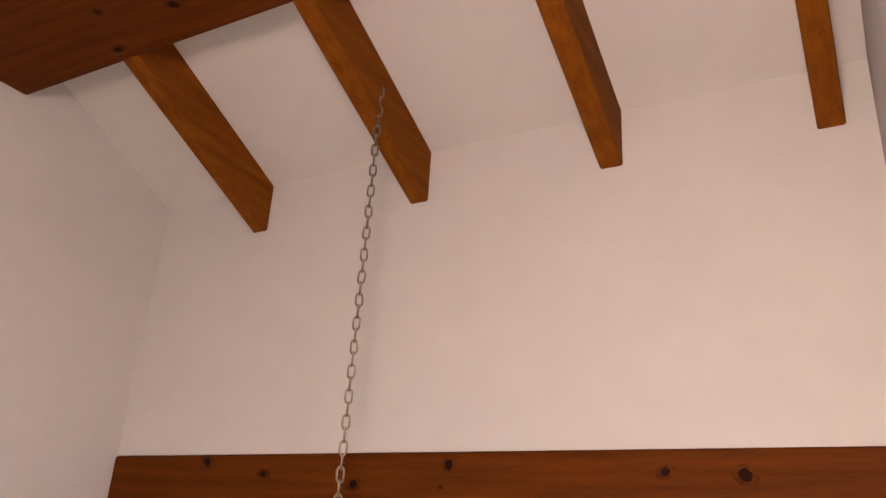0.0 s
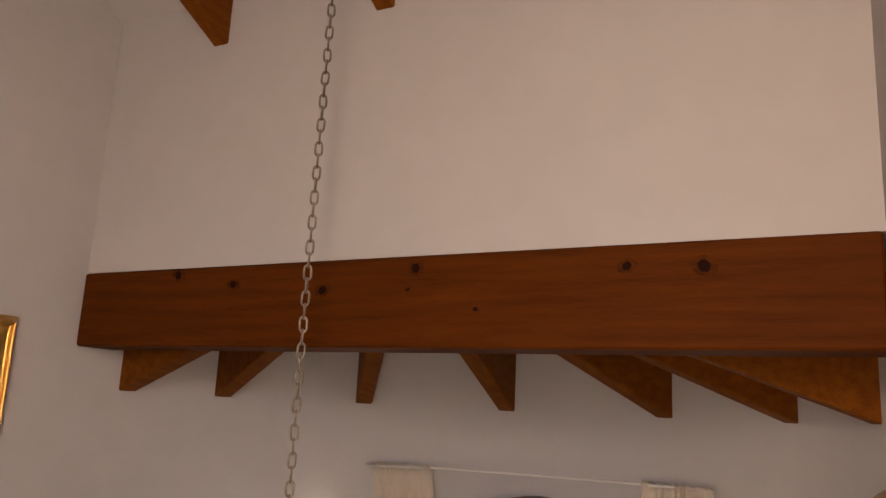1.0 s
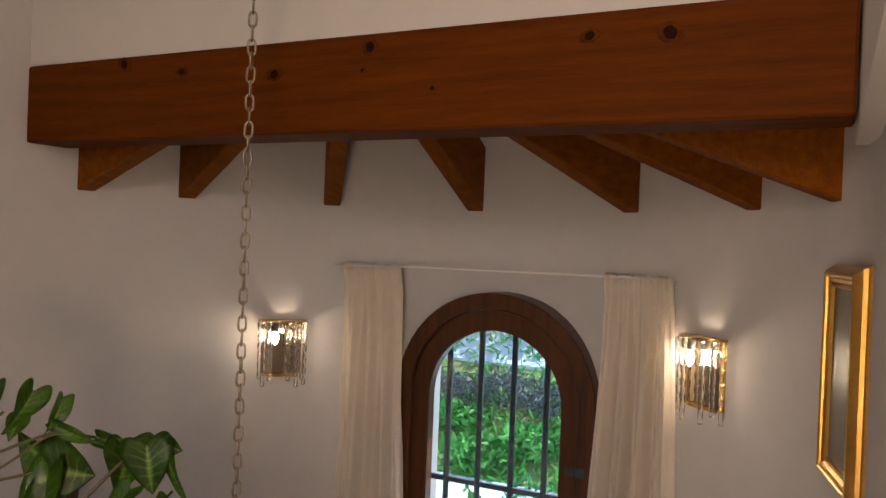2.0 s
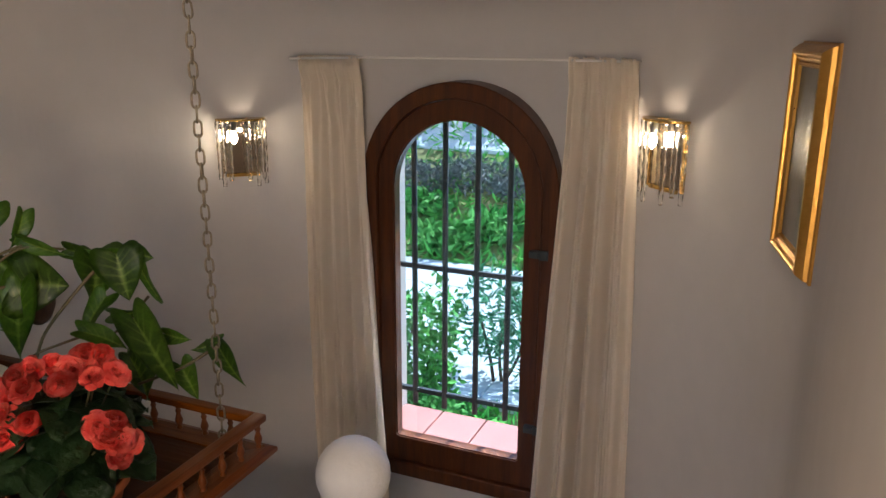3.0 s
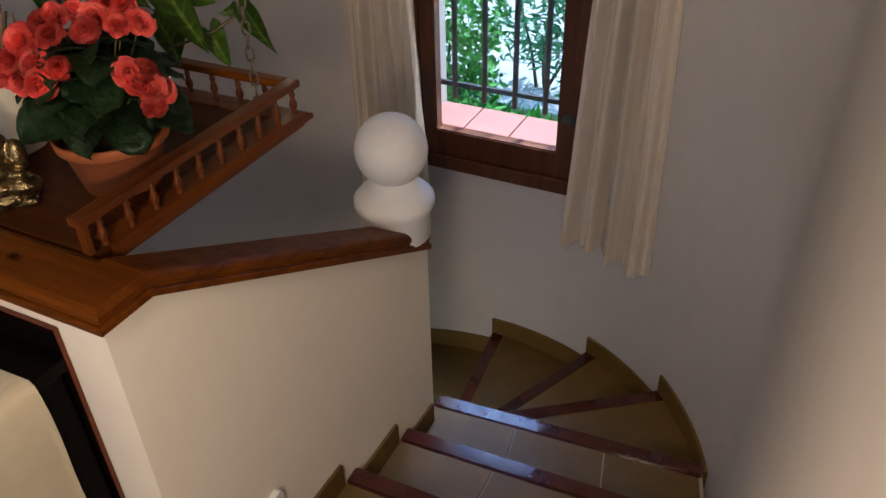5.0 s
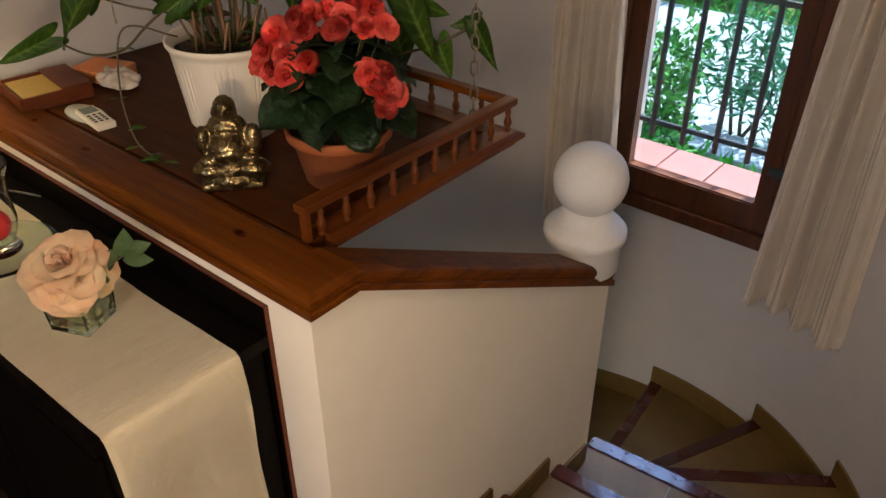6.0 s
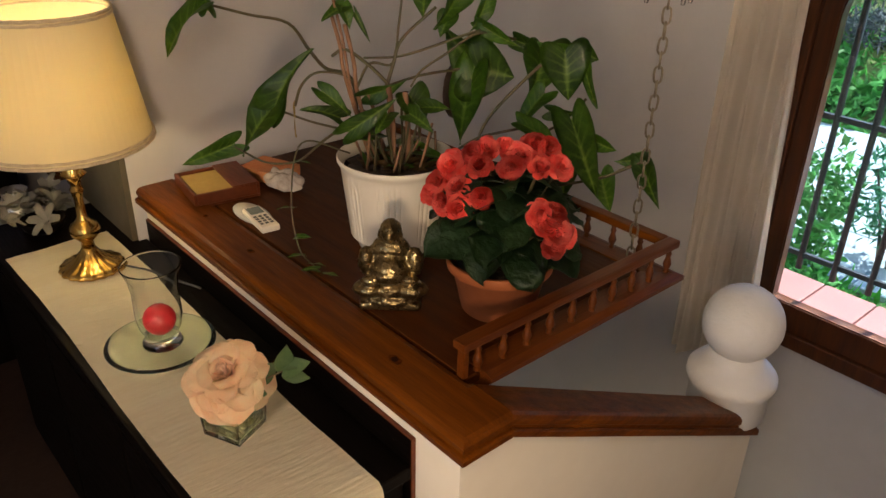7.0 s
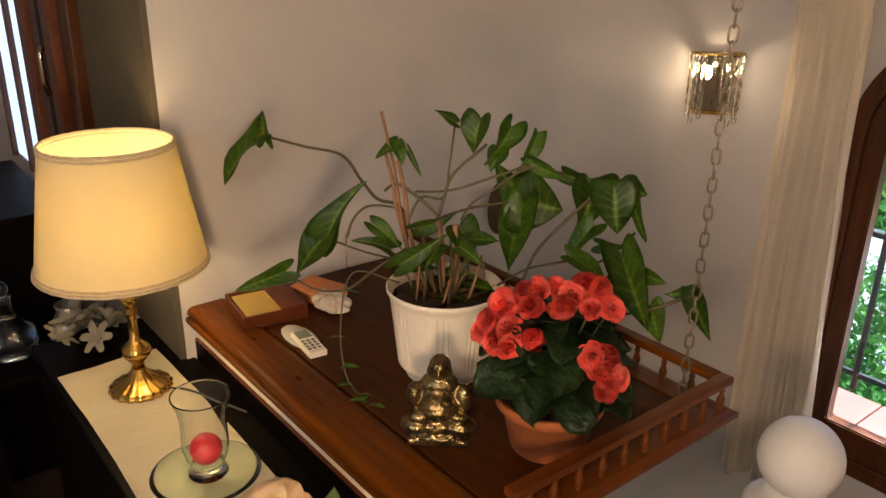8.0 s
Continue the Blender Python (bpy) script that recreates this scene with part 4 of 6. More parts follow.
def heart_leaf(length, width, curl=0.3, droop=0.3, wave=0.04, seed=0):
    """A broad arrow-shaped leaf along +x: rounded lobes behind the stalk, a pale midrib and side veins."""
    bm = bmesh.new()
    r = random.Random(seed)
    ph, twist = r.uniform(0, 6), r.uniform(-0.5, 0.5)
    edge = smooth_line([Vector(p) for p in ((0.02, 0.0, 0), (-0.1, 0.1, 0), (-0.2, 0.3, 0), (-0.15, 0.44, 0), (0.08, 0.5, 0), (0.36, 0.42, 0), (0.7, 0.24, 0), (1.0, 0.0, 0))], 2)
    spread = []
    for j, e in enumerate(edge):
        spread.append((j, e))
        if j % 3 == 2 and j < len(edge) - 2:
            spread.append((j + 0.16, e.lerp(edge[j + 1], 0.16)))
    n = len(edge) - 1
    cols = (0.05, 0.35, 0.7, 1.0)
    sides, faces = [], []
    for sign in (-1, 1):
        rows = []
        for j, e in spread:
            v = j / n
            mid = v ** 1.15
            row = []
            for c in cols:
                x = length * (mid + (e.x - mid) * c)
                y = sign * max(width * e.y * c, 0.0012 * (1 - v) + 0.0002)
                lift = curl * abs(y) * (1 + 0.4 * sign * twist) - 0.9 * curl * y * y / width
                q = x / length
                z = lift - droop * length * q * abs(q) + wave * length * math.sin(6 * q + ph + 1.5 * sign) * c * c + twist * 0.25 * y * q
                row.append(bm.verts.new((x, y, z)))
            rows.append(row)
        for j, (a, b) in enumerate(zip(rows, rows[1:])):
            for k in range(3):
                faces.append((bm.faces.new((a[k], a[k + 1], b[k + 1], b[k])), (j, j, j + 1, j + 1), (sign * cols[k], sign * cols[k + 1], sign * cols[k + 1], sign * cols[k])))
        sides.append(rows)
    for j in range(len(spread) - 1):
        faces.append((bm.faces.new((sides[0][j][0], sides[1][j][0], sides[1][j + 1][0], sides[0][j + 1][0])), (j, j, j + 1, j + 1), (-0.05, 0.05, 0.05, -0.05)))
    chart = bm.loops.layers.uv.new("leaf")
    for fc, along, across in faces:
        for corner, j, c in zip(fc.loops, along, across):
            corner[chart].uv = (spread[j][0] / n, 0.5 + 0.5 * c)
    bmesh.ops.solidify(bm, geom=bm.faces[:], thickness=0.0006)
    return bm


def veined(mat):
    """Pale midrib and side veins, with a feathered pale heart, laid over the leaf's own green."""
    nt = mat.node_tree
    n, link = nt.nodes, nt.links.new
    bsdf = n["Principled BSDF"]
    old = bsdf.inputs["Base Color"].links[0].from_socket

    def sums(kind, a, b, c=None):
        m = n.new("ShaderNodeMath")
        m.operation = kind
        for slot, value in enumerate((a, b, c)):
            if value is None:
                continue
            if isinstance(value, (int, float)):
                m.inputs[slot].default_value = value
            else:
                link(value, m.inputs[slot])
        return m.outputs[0]

    uv, split, noisy = n.new("ShaderNodeUVMap"), n.new("ShaderNodeSeparateXYZ"), n.new("ShaderNodeTexNoise")
    uv.uv_map = "leaf"
    link(uv.outputs[0], split.inputs[0])
    noisy.inputs["Scale"].default_value = 45
    across = sums("MULTIPLY", sums("ABSOLUTE", sums("SUBTRACT", split.outputs[1], 0.5), None), 2.0)
    along = sums("MULTIPLY_ADD", noisy.outputs[0], 0.05, split.outputs[0])
    wave = sums("SINE", sums("MULTIPLY", sums("MULTIPLY_ADD", across, -0.16, along), 47.0), None)
    rib = sums("MULTIPLY", sums("SMOOTH_MIN", sums("MAXIMUM", sums("SUBTRACT", wave, 0.45), 0.0), 1.0, 0.1), 1.7)
    fade = sums("MAXIMUM", sums("SUBTRACT", 0.95, across), 0.0)
    heart = sums("MULTIPLY", sums("MAXIMUM", sums("SUBTRACT", 0.16, across), 0.0), 4.0)
    total = sums("MINIMUM", sums("MAXIMUM", sums("MULTIPLY_ADD", sums("MULTIPLY", rib, fade), 0.42, heart), 0.0), 0.8)
    mix = n.new("ShaderNodeMixRGB")
    link(total, mix.inputs[0]), link(old, mix.inputs[1])
    mix.inputs[2].default_value = (0.25, 0.4, 0.06, 1)
    link(mix.outputs[0], bsdf.inputs["Base Color"])


veined(LEAF)


def aim(base, tip, roll=0.0, up=(0, 0, 1)):
    """A pose at base whose +x looks to tip."""
    x = (Vector(tip) - Vector(base)).normalized()
    y = Vector(up).cross(x)
    y = y.normalized() if y.length > 1e-3 else Vector((0, 1, 0))
    z = x.cross(y)
    m = Matrix((x, y, z)).transposed().to_4x4()
    return Matrix.Translation(base) @ m @ Matrix.Rotation(radians(roll), 4, "X")


node = Vector((0.066, 0.07, 0.05))
part("sprig_stem", tube(smooth_line([(0.01, 0.01, 0.0), (0.035, 0.038, 0.022), node], 5), 0.0018, 6), STEM, rose, "", True)
for k, (way, base, size) in enumerate([((0.1, 0.2, 1.0), node, 0.05), ((0.75, 0.7, 0.55), node, 0.052), ((0.8, 0.6, -0.25), node, 0.05), ((0.2, 0.6, 0.7), Vector((0.036, 0.04, 0.024)), 0.045), ((0.7, -0.1, 0.1), Vector((0.03, 0.032, 0.016)), 0.042)]):
    tip = base + Vector(way).normalized() * size
    part("leaf", turned(blade(size, 0.036, 0.18, 0.15, seed=k, point=1), aim(base, tip, 25 * (-1) ** k, (0.75, -0.6, 0.45))), ROSE_LEAF, rose, "dull green leaf", True)

# ---- things on the shelf ----
DZ = 0.984
# ribbed ivory pot with the tall plant
PX, PY = -1.465, 0.995
pot = thing("ribbed_pot", "ivory ribbed plastic flower pot full of soil", "flower pot", (PX, PY, DZ))
wall_p = [(0.083, 0.0), (0.087, 0.004), (0.088, 0.022), (0.104, 0.032), (0.1228, 0.1935), (0.1238, 0.196), (0.127, 0.2015), (0.1295, 0.206), (0.13, 0.213), (0.1275, 0.216), (0.124, 0.21), (0.115, 0.17), (0.0, 0.17)]
ridge_wave = lambda a, z: 1 - (0.034 * max(0, math.cos(a * 56)) * (1 if math.cos(a * 8) > -0.15 else 0) * min(1, (0.19 - z) / 0.03) if 0.034 < z < 0.19 else 0)
shell = []
for k in range(12):
    shell.append((0.1042 + 0.0178 * k / 11, 0.0345 + 0.157 * k / 11))
part("pot_body", lathe(wall_p[:4] + shell + wall_p[5:], 448, ripple=ridge_wave), WHITE_PLASTIC, pot, "", True)
sb = lathe([(0.117, 0.185), (0.09, 0.193), (0.05, 0.196), (0.0, 0.2)], 40)
for v in sb.verts:
    v.co.z += 0.006 * noise.noise(v.co * 40)
part("soil", sb, SOIL, pot, "", True)

plant = thing("arrowhead_plant", "sprawling arrowhead plant with glossy dark green leaves", "plant", (PX, PY, DZ + 0.19))
SD, DD = Vector((0.634, 0.773, 0)), Vector((-0.776, 0.63, 0))


def spot(s, z, d):
    """A place by its step along the shelf, its height and its depth behind the pot."""
    return Vector((PX, PY, 0)) + SD * s + DD * d + Vector((0, 0, z))


#        base s, z, tip s, z, depth, width, turn
LEFT_LEAVES = [
    (-0.446, 1.462, -0.559, 1.375, 0.25, 0.082, 35), (-0.436, 1.45, -0.44, 1.521, 0.25, 0.04, -30), (-0.267, 1.277, -0.223, 1.407, 0.06, 0.063, -35),
    (-0.262, 1.289, -0.361, 1.195, 0.06, 0.07, 30), (-0.361, 1.198, -0.473, 1.151, 0.06, 0.045, -25), (-0.118, 1.278, -0.181, 1.316, 0.0, 0.037, 30),
    (-0.15, 1.356, -0.077, 1.313, -0.06, 0.04, -25), (-0.095, 1.283, 0.01, 1.359, -0.1, 0.051, 25), (-0.062, 1.331, 0.019, 1.353, 0, 0.037, 40),
    (0.028, 1.326, 0.063, 1.271, 0.02, 0.07, -20),
]
TOP_LEAVES = [
    (-0.104, 1.512, -0.145, 1.492, 0, 0.031, 30), (-0.107, 1.509, -0.087, 1.481, 0, 0.031, -30), (-0.081, 1.5, -0.052, 1.45, 0, 0.01, 0),
    (0.016, 1.553, -0.024, 1.584, 0.03, 0.025, 30), (0.07, 1.56, 0.045, 1.497, 0.03, 0.063, 30), (0.134, 1.547, 0.096, 1.463, 0.04, 0.055, -35),
    (0.111, 1.488, 0.092, 1.451, 0.05, 0.039, 20), (0.186, 1.524, 0.173, 1.46, 0.05, 0.037, -40), (0.179, 1.47, 0.26, 1.418, 0.05, 0.028, 40),
]
MIDDLE_LEAVES = [
    (0.158, 1.379, 0.248, 1.362, 0.06, 0.123, 15), (0.178, 1.366, 0.111, 1.439, 0.08, 0.079, -25), (0.167, 1.373, 0.126, 1.215, 0.05, 0.068, 20),
    (0.261, 1.427, 0.317, 1.408, 0.1, 0.036, 40), (0.313, 1.421, 0.311, 1.317, 0.06, 0.086, -20), (0.326, 1.326, 0.264, 1.266, 0.05, 0.055, 30),
    (0.35, 1.432, 0.363, 1.335, 0, 0.088, 10), (0.345, 1.421, 0.302, 1.439, 0.02, 0.04, -30), (0.39, 1.412, 0.418, 1.312, 0, 0.028, 30),
    (0.38, 1.427, 0.42, 1.411, 0.02, 0.049, 40),
]
RIGHT_LEAVES = [
    (0.328, 1.3, 0.378, 1.296, 0, 0.028, 30), (0.266, 1.277, 0.363, 1.239, -0.02, 0.061, -25), (0.365, 1.304, 0.442, 1.112, -0.06, 0.089, 15),
    (0.432, 1.236, 0.476, 1.214, 0, 0.031, 30), (0.353, 1.191, 0.399, 1.094, 0.02, 0.071, -30), (0.461, 1.149, 0.486, 1.066, 0.02, 0.052, 25),
    (0.545, 1.197, 0.493, 1.187, 0, 0.037, -30), (0.54, 1.194, 0.588, 1.066, -0.02, 0.054, 30),
]
VINES = [
    [(-0.429, 1.463, 0.25), (-0.336, 1.449, 0.218), (-0.245, 1.438, 0.187), (-0.197, 1.387, 0.155), (-0.158, 1.354, 0.123), (-0.099, 1.339, 0.092), (-0.085, 1.238, 0.06)],
    [(-0.265, 1.279, 0.06), (-0.188, 1.255, 0.047), (-0.105, 1.239, 0.033), (-0.066, 1.221, 0.02)],
    [(-0.364, 1.191, 0.06), (-0.293, 1.159, 0.045), (-0.22, 1.169, 0.03), (-0.16, 1.221, 0.015), (-0.084, 1.282, 0.0)],
    [(-0.131, 1.411, 0.0), (-0.107, 1.426, 0.0), (-0.078, 1.412, 0.0), (-0.03, 1.37, 0.0), (-0.013, 1.338, 0.0), (-0.016, 1.243, 0.0)],
    [(-0.067, 1.404, 0.02), (-0.0, 1.405, 0.028), (0.06, 1.42, 0.035), (0.132, 1.445, 0.043), (0.178, 1.458, 0.05)],
]
MORE_VINES = [
    [(0.016, 1.554, 0.03), (0.006, 1.466, 0.022), (-0.007, 1.394, 0.015), (-0.054, 1.395, 0.007), (-0.084, 1.34, 0.0)],
    [(0.083, 1.508, 0.03), (0.013, 1.443, 0.02), (-0.005, 1.393, 0.01), (-0.023, 1.335, 0.0)],
    [(-0.053, 1.334, 0.0), (-0.012, 1.347, 0.02), (0.061, 1.365, 0.04), (0.161, 1.376, 0.06)],
    [(0.031, 1.349, 0.0), (0.054, 1.38, 0.015), (0.102, 1.41, 0.03), (0.174, 1.453, 0.045), (0.255, 1.438, 0.06)],
    [(0.17, 1.214, 0.0), (0.198, 1.278, 0.007), (0.256, 1.345, 0.015), (0.319, 1.404, 0.022), (0.361, 1.421, 0.03)],
]
LOW_VINES = [
    [(0.115, 1.199, 0.0), (0.175, 1.237, 0.0), (0.224, 1.251, 0.0), (0.275, 1.262, 0.0)],
    [(0.263, 1.191, -0.02), (0.32, 1.254, -0.01), (0.378, 1.28, 0.0)],
    [(0.364, 1.128, 0.0), (0.455, 1.15, -0.007), (0.5, 1.172, -0.013), (0.541, 1.196, -0.02)],
    [(0.368, 1.284, 0.0), (0.39, 1.311, 0.0), (0.406, 1.328, 0.0)],
    [(-0.081, 1.359, 0.0), (-0.12, 1.376, 0.0), (-0.168, 1.375, 0.0), (-0.198, 1.347, 0.0), (-0.213, 1.305, 0.0)],
]
CANES = [(-0.089, 1.318, -0.135, 1.579, 0.0032), (-0.105, 1.369, -0.13, 1.5, 0.004), (-0.079, 1.327, -0.102, 1.476, 0.0045), (-0.006, 1.173, -0.016, 1.354, 0.007), (0.024, 1.174, 0.02, 1.338, 0.006), (-0.028, 1.203, -0.057, 1.332, 0.004)]
crown_from = Vector((PX, PY, DZ + 0.19))
rng = random.Random(21)
for k, (s0, z0, s1, z1, d, width, roll) in enumerate(LEFT_LEAVES + TOP_LEAVES + MIDDLE_LEAVES + RIGHT_LEAVES):
    base, tip = spot(s0, z0, d), spot(s1, z1, d - 0.02)
    length = (tip - base).length
    m = aim(base, tip, roll, (0.75, -0.6, 0.45))
    shape = heart_leaf(length * (1.06 if d >= 0 else 0.95), max(width * (1.22 if d >= 0 else 0.9), length * 0.22), (0.7, 0.35, 0.95)[k % 3], (0.3, 0.12, 0.4)[k % 3], (0.07, 0.045, 0.06)[k % 3], k)
    part("leaf", turned(shape, Matrix.Translation(-crown_from) @ m), LEAF, plant, "", True)
for k, line in enumerate(VINES + MORE_VINES + LOW_VINES):
    pts = smooth_line([spot(*p) - crown_from for p in line], 6)
    part("stalk", tube(pts, 0.0024 if k % 3 else 0.0032, 7, taper=1.35), STEM, plant, "", True)
for s0, z0, s1, z1, r in CANES:
    low_end, high_end = spot(s0, z0, 0) - crown_from, spot(s1, z1, 0) - crown_from
    root = Vector((low_end.x * 0.5, low_end.y * 0.5, 0.0))
    mid = low_end.lerp(high_end, 0.5) + SD * 0.004
    part("cane", tube(smooth_line([root, low_end, mid, high_end], 5), r, 7), STICK, plant, "dry brown cane", True)
for k in range(9):
    a = k * 2.4 + 0.5
    base = Vector((0.05 * math.cos(a), 0.05 * math.sin(a), 0.03 + 0.05 * (k % 3)))
    tip = base + Vector((0.075 * math.cos(a), 0.075 * math.sin(a), 0.02 * math.sin(3 * a)))
    part("leaf", turned(heart_leaf(0.07, 0.045, 0.5, 0.3, 0.07, 50 + k), aim(base, tip, 40 * math.sin(k * 1.7))), LEAF, plant, "", True)
    part("stalk", tube(smooth_line([(0.4 * base.x, 0.4 * base.y, 0.0), (0.9 * base.x, 0.9 * base.y, base.z * 0.7), base], 4), 0.0026, 6), STEM, plant, "", True)
for k in range(22):
    a, r, h = k * 2.4, 0.015 + 0.075 * ((k * 7) % 22) / 22, 0.05 + 0.06 * rng.random()
    foot = Vector((r * math.cos(a), r * math.sin(a), 0.0))
    head_end = foot + Vector((0.03 * math.cos(a + 1) + rng.uniform(-0.02, 0.02), 0.03 * math.sin(a + 1) + rng.uniform(-0.02, 0.02), h))
    part("stalk", tube(smooth_line([foot, foot.lerp(head_end, 0.5) + Vector((0.006, -0.004, 0.0)), head_end], 4), 0.0028, 6), STICK if k % 3 == 0 else STEM, plant, "", True)
for k in range(64):
    a, r = rng.uniform(0, 6.28), rng.uniform(0.01, 0.078)
    base = Vector((r * math.cos(a), r * math.sin(a), 0.004))
    tip = base + Vector((0.04 * math.cos(a * 2), 0.04 * math.sin(a * 2), 0.012 + 0.03 * rng.random()))
    part("dry_leaf", turned(blade(0.045, 0.018, 0.3, 0.2, seed=k), aim(base, tip, rng.uniform(-60, 60))), LEAF_DRY if k % 4 else LEAF, plant, "withered leaf", True)
part("trailing_shoot", tube(smooth_line([p - crown_from for p in (spot(-0.10, 1.20, 0), spot(-0.20, 1.23, -0.02), spot(-0.225, 1.12, -0.06), spot(-0.21, 1.02, -0.1), spot(-0.17, 0.99, -0.14))], 8), 0.002, 6), STEM, plant, "", True)
for k, (s0, z0, d0) in enumerate(((-0.215, 1.19, -0.03), (-0.222, 1.10, -0.07), (-0.215, 1.04, -0.09), (-0.20, 1.005, -0.11), (-0.18, 0.995, -0.13), (-0.165, 0.993, -0.15), (-0.15, 0.993, -0.17))):
    base = spot(s0, z0, d0)
    tip = base + SD * (0.03 * (-1) ** k) + Vector((0, 0, 0.012)) - DD * 0.012
    part("leaf", turned(heart_leaf(0.034, 0.018, 0.3, 0.3, 0.05, 90 + k), Matrix.Translation(-crown_from) @ aim(base, tip, 25 * math.sin(k))), LEAF, plant, "", True)
part("dry_leaf", turned(blade(0.08, 0.012, 0.3, 0.1, seed=77), Matrix.Translation(-crown_from) @ aim(spot(-0.212, 1.315, 0.0), spot(-0.222, 1.235, 0.0))), LEAF_YELLOW, plant, "withered leaf", True)

# begonia in a clay pot
BX, BY = -1.118, 0.98
clay = thing("clay_pot", "plain terracotta flower pot on the shelf", "flower pot", (BX, BY, DZ))
part("pot_body", lathe([(0.07, 0.0), (0.073, 0.003), (0.093, 0.088), (0.1, 0.09), (0.104, 0.094), (0.107, 0.113), (0.103, 0.116), (0.094, 0.104), (0.0, 0.1)], 56), CLAY, clay, "", True)
begonia = thing("begonia", "coral red begonia with dark green leaves", "plant", (BX, BY, DZ + 0.1))
rng = random.Random(5)
part("soil_mound", lathe([(0.092, 0.003), (0.05, 0.008), (0.0, 0.01)], 24), SOIL, begonia, "", True)
for k in range(34):
    a = k * 2.399 + 0.4
    lift = (k % 17) / 17
    r0, h = 0.022 + 0.035 * (1 - lift), 0.06 + 0.125 * lift
    base = Vector((r0 * math.cos(a), r0 * math.sin(a), h))
    reach = 0.078 + 0.026 * rng.random()
    tip = base + Vector((reach * math.cos(a), reach * math.sin(a), (0.004 if lift > 0.3 else -0.022) + 0.012 * math.sin(k * 1.9)))
    part("leaf", turned(blade(reach * 1.15, 0.082 + 0.025 * rng.random(), 0.14, 0.3, 0.3, 0.11, k, point=1), aim(base, tip, rng.uniform(-20, 20))), BEGONIA, begonia, "", True)
    if k % 3 == 0:
        part("stalk", tube([(0.3 * base.x, 0.3 * base.y, 0.0), (0.7 * base.x, 0.7 * base.y, h * 0.7), base], 0.003, 6), STEM, begonia, "", True)


def ruffled_flower(seed):
    bm = bmesh.new()
    r = random.Random(seed)
    for ring, (count, lean, size) in enumerate(((3, -58, 0.013), (4, -40, 0.018), (5, -18, 0.022), (5, 6, 0.025), (6, 32, 0.027), (6, 60, 0.027))):
        for k in range(count):
            p = turned(petal(size * 1.45, size, 0.12, 0.35, seed * 31 + ring * 7 + k, 5, 4), pose(0, 0, 0, 0, 0, 360 * (k + 0.5 * ring) / count + r.uniform(-12, 12)) @ pose(0.005 + 0.001 * ring, 0, 0.008 - 0.003 * ring, 0, lean + r.uniform(-9, 9), 0))
            me = bpy.data.meshes.new("petal")
            p.to_mesh(me)
            p.free()
            bm.from_mesh(me)
            bpy.data.meshes.remove(me)
    return bm


kinds = []
for k in range(4):
    me = bpy.data.meshes.new("blossom")
    bm = ruffled_flower(k + 1)
    bm.to_mesh(me)
    bm.free()
    for p in me.polygons:
        p.use_smooth = True
    me.materials.append(RED)
    kinds.append(me)
BS, BD = Vector((0.746, 0.666, 0)), Vector((-0.666, 0.746, 0))
heads = [(-0.12, 0.165, -0.02), (-0.098, 0.198, -0.01), (-0.08, 0.168, -0.05), (-0.058, 0.222, -0.005), (-0.034, 0.232, 0.0), (-0.004, 0.228, 0.012), (0.024, 0.222, 0.005), (0.05, 0.232, 0.02), (0.074, 0.226, 0.018), (0.098, 0.204, 0.0), (0.06, 0.206, -0.018), (-0.036, 0.168, -0.085), (0.066, 0.148, -0.088), (0.09, 0.144, -0.08), (0.1, 0.118, -0.088), (0.114, 0.098, -0.07), (0.076, 0.124, -0.098), (0.097, 0.082, -0.088), (-0.105, 0.138, -0.055), (-0.128, 0.142, -0.015), (-0.074, 0.142, -0.07), (-0.045, 0.206, -0.035), (0.01, 0.208, -0.03)]
for k, (s, h, d) in enumerate(heads):
    o = new("blossom", kinds[k % 4])
    o.parent = begonia
    p = BS * s + BD * d + Vector((0, 0, h))
    out = Vector((0.45 * BS.x * s * 8 - BD.x * (0.7 + 0.5 * math.sin(2.3 * k)), 0.45 * BS.y * s * 8 - BD.y * (0.7 + 0.5 * math.sin(2.3 * k)), 0.6 + 0.35 * math.sin(3.1 * k))).normalized()
    o.matrix_basis = Matrix.Translation(p) @ out.to_track_quat("Z", "Y").to_matrix().to_4x4() @ Matrix.Rotation(k * 1.3, 4, "Z") @ Matrix.Diagonal((0.75 + 0.13 * math.sin(k), 0.72 + 0.13 * math.sin(k + 1), 0.8, 1))
    part("flower_stalk", tube(smooth_line([(0.2 * p.x, 0.2 * p.y, 0.03), (0.7 * p.x, 0.7 * p.y, h * 0.7), p], 4), 0.0018, 5), STEM, begonia, "", True)

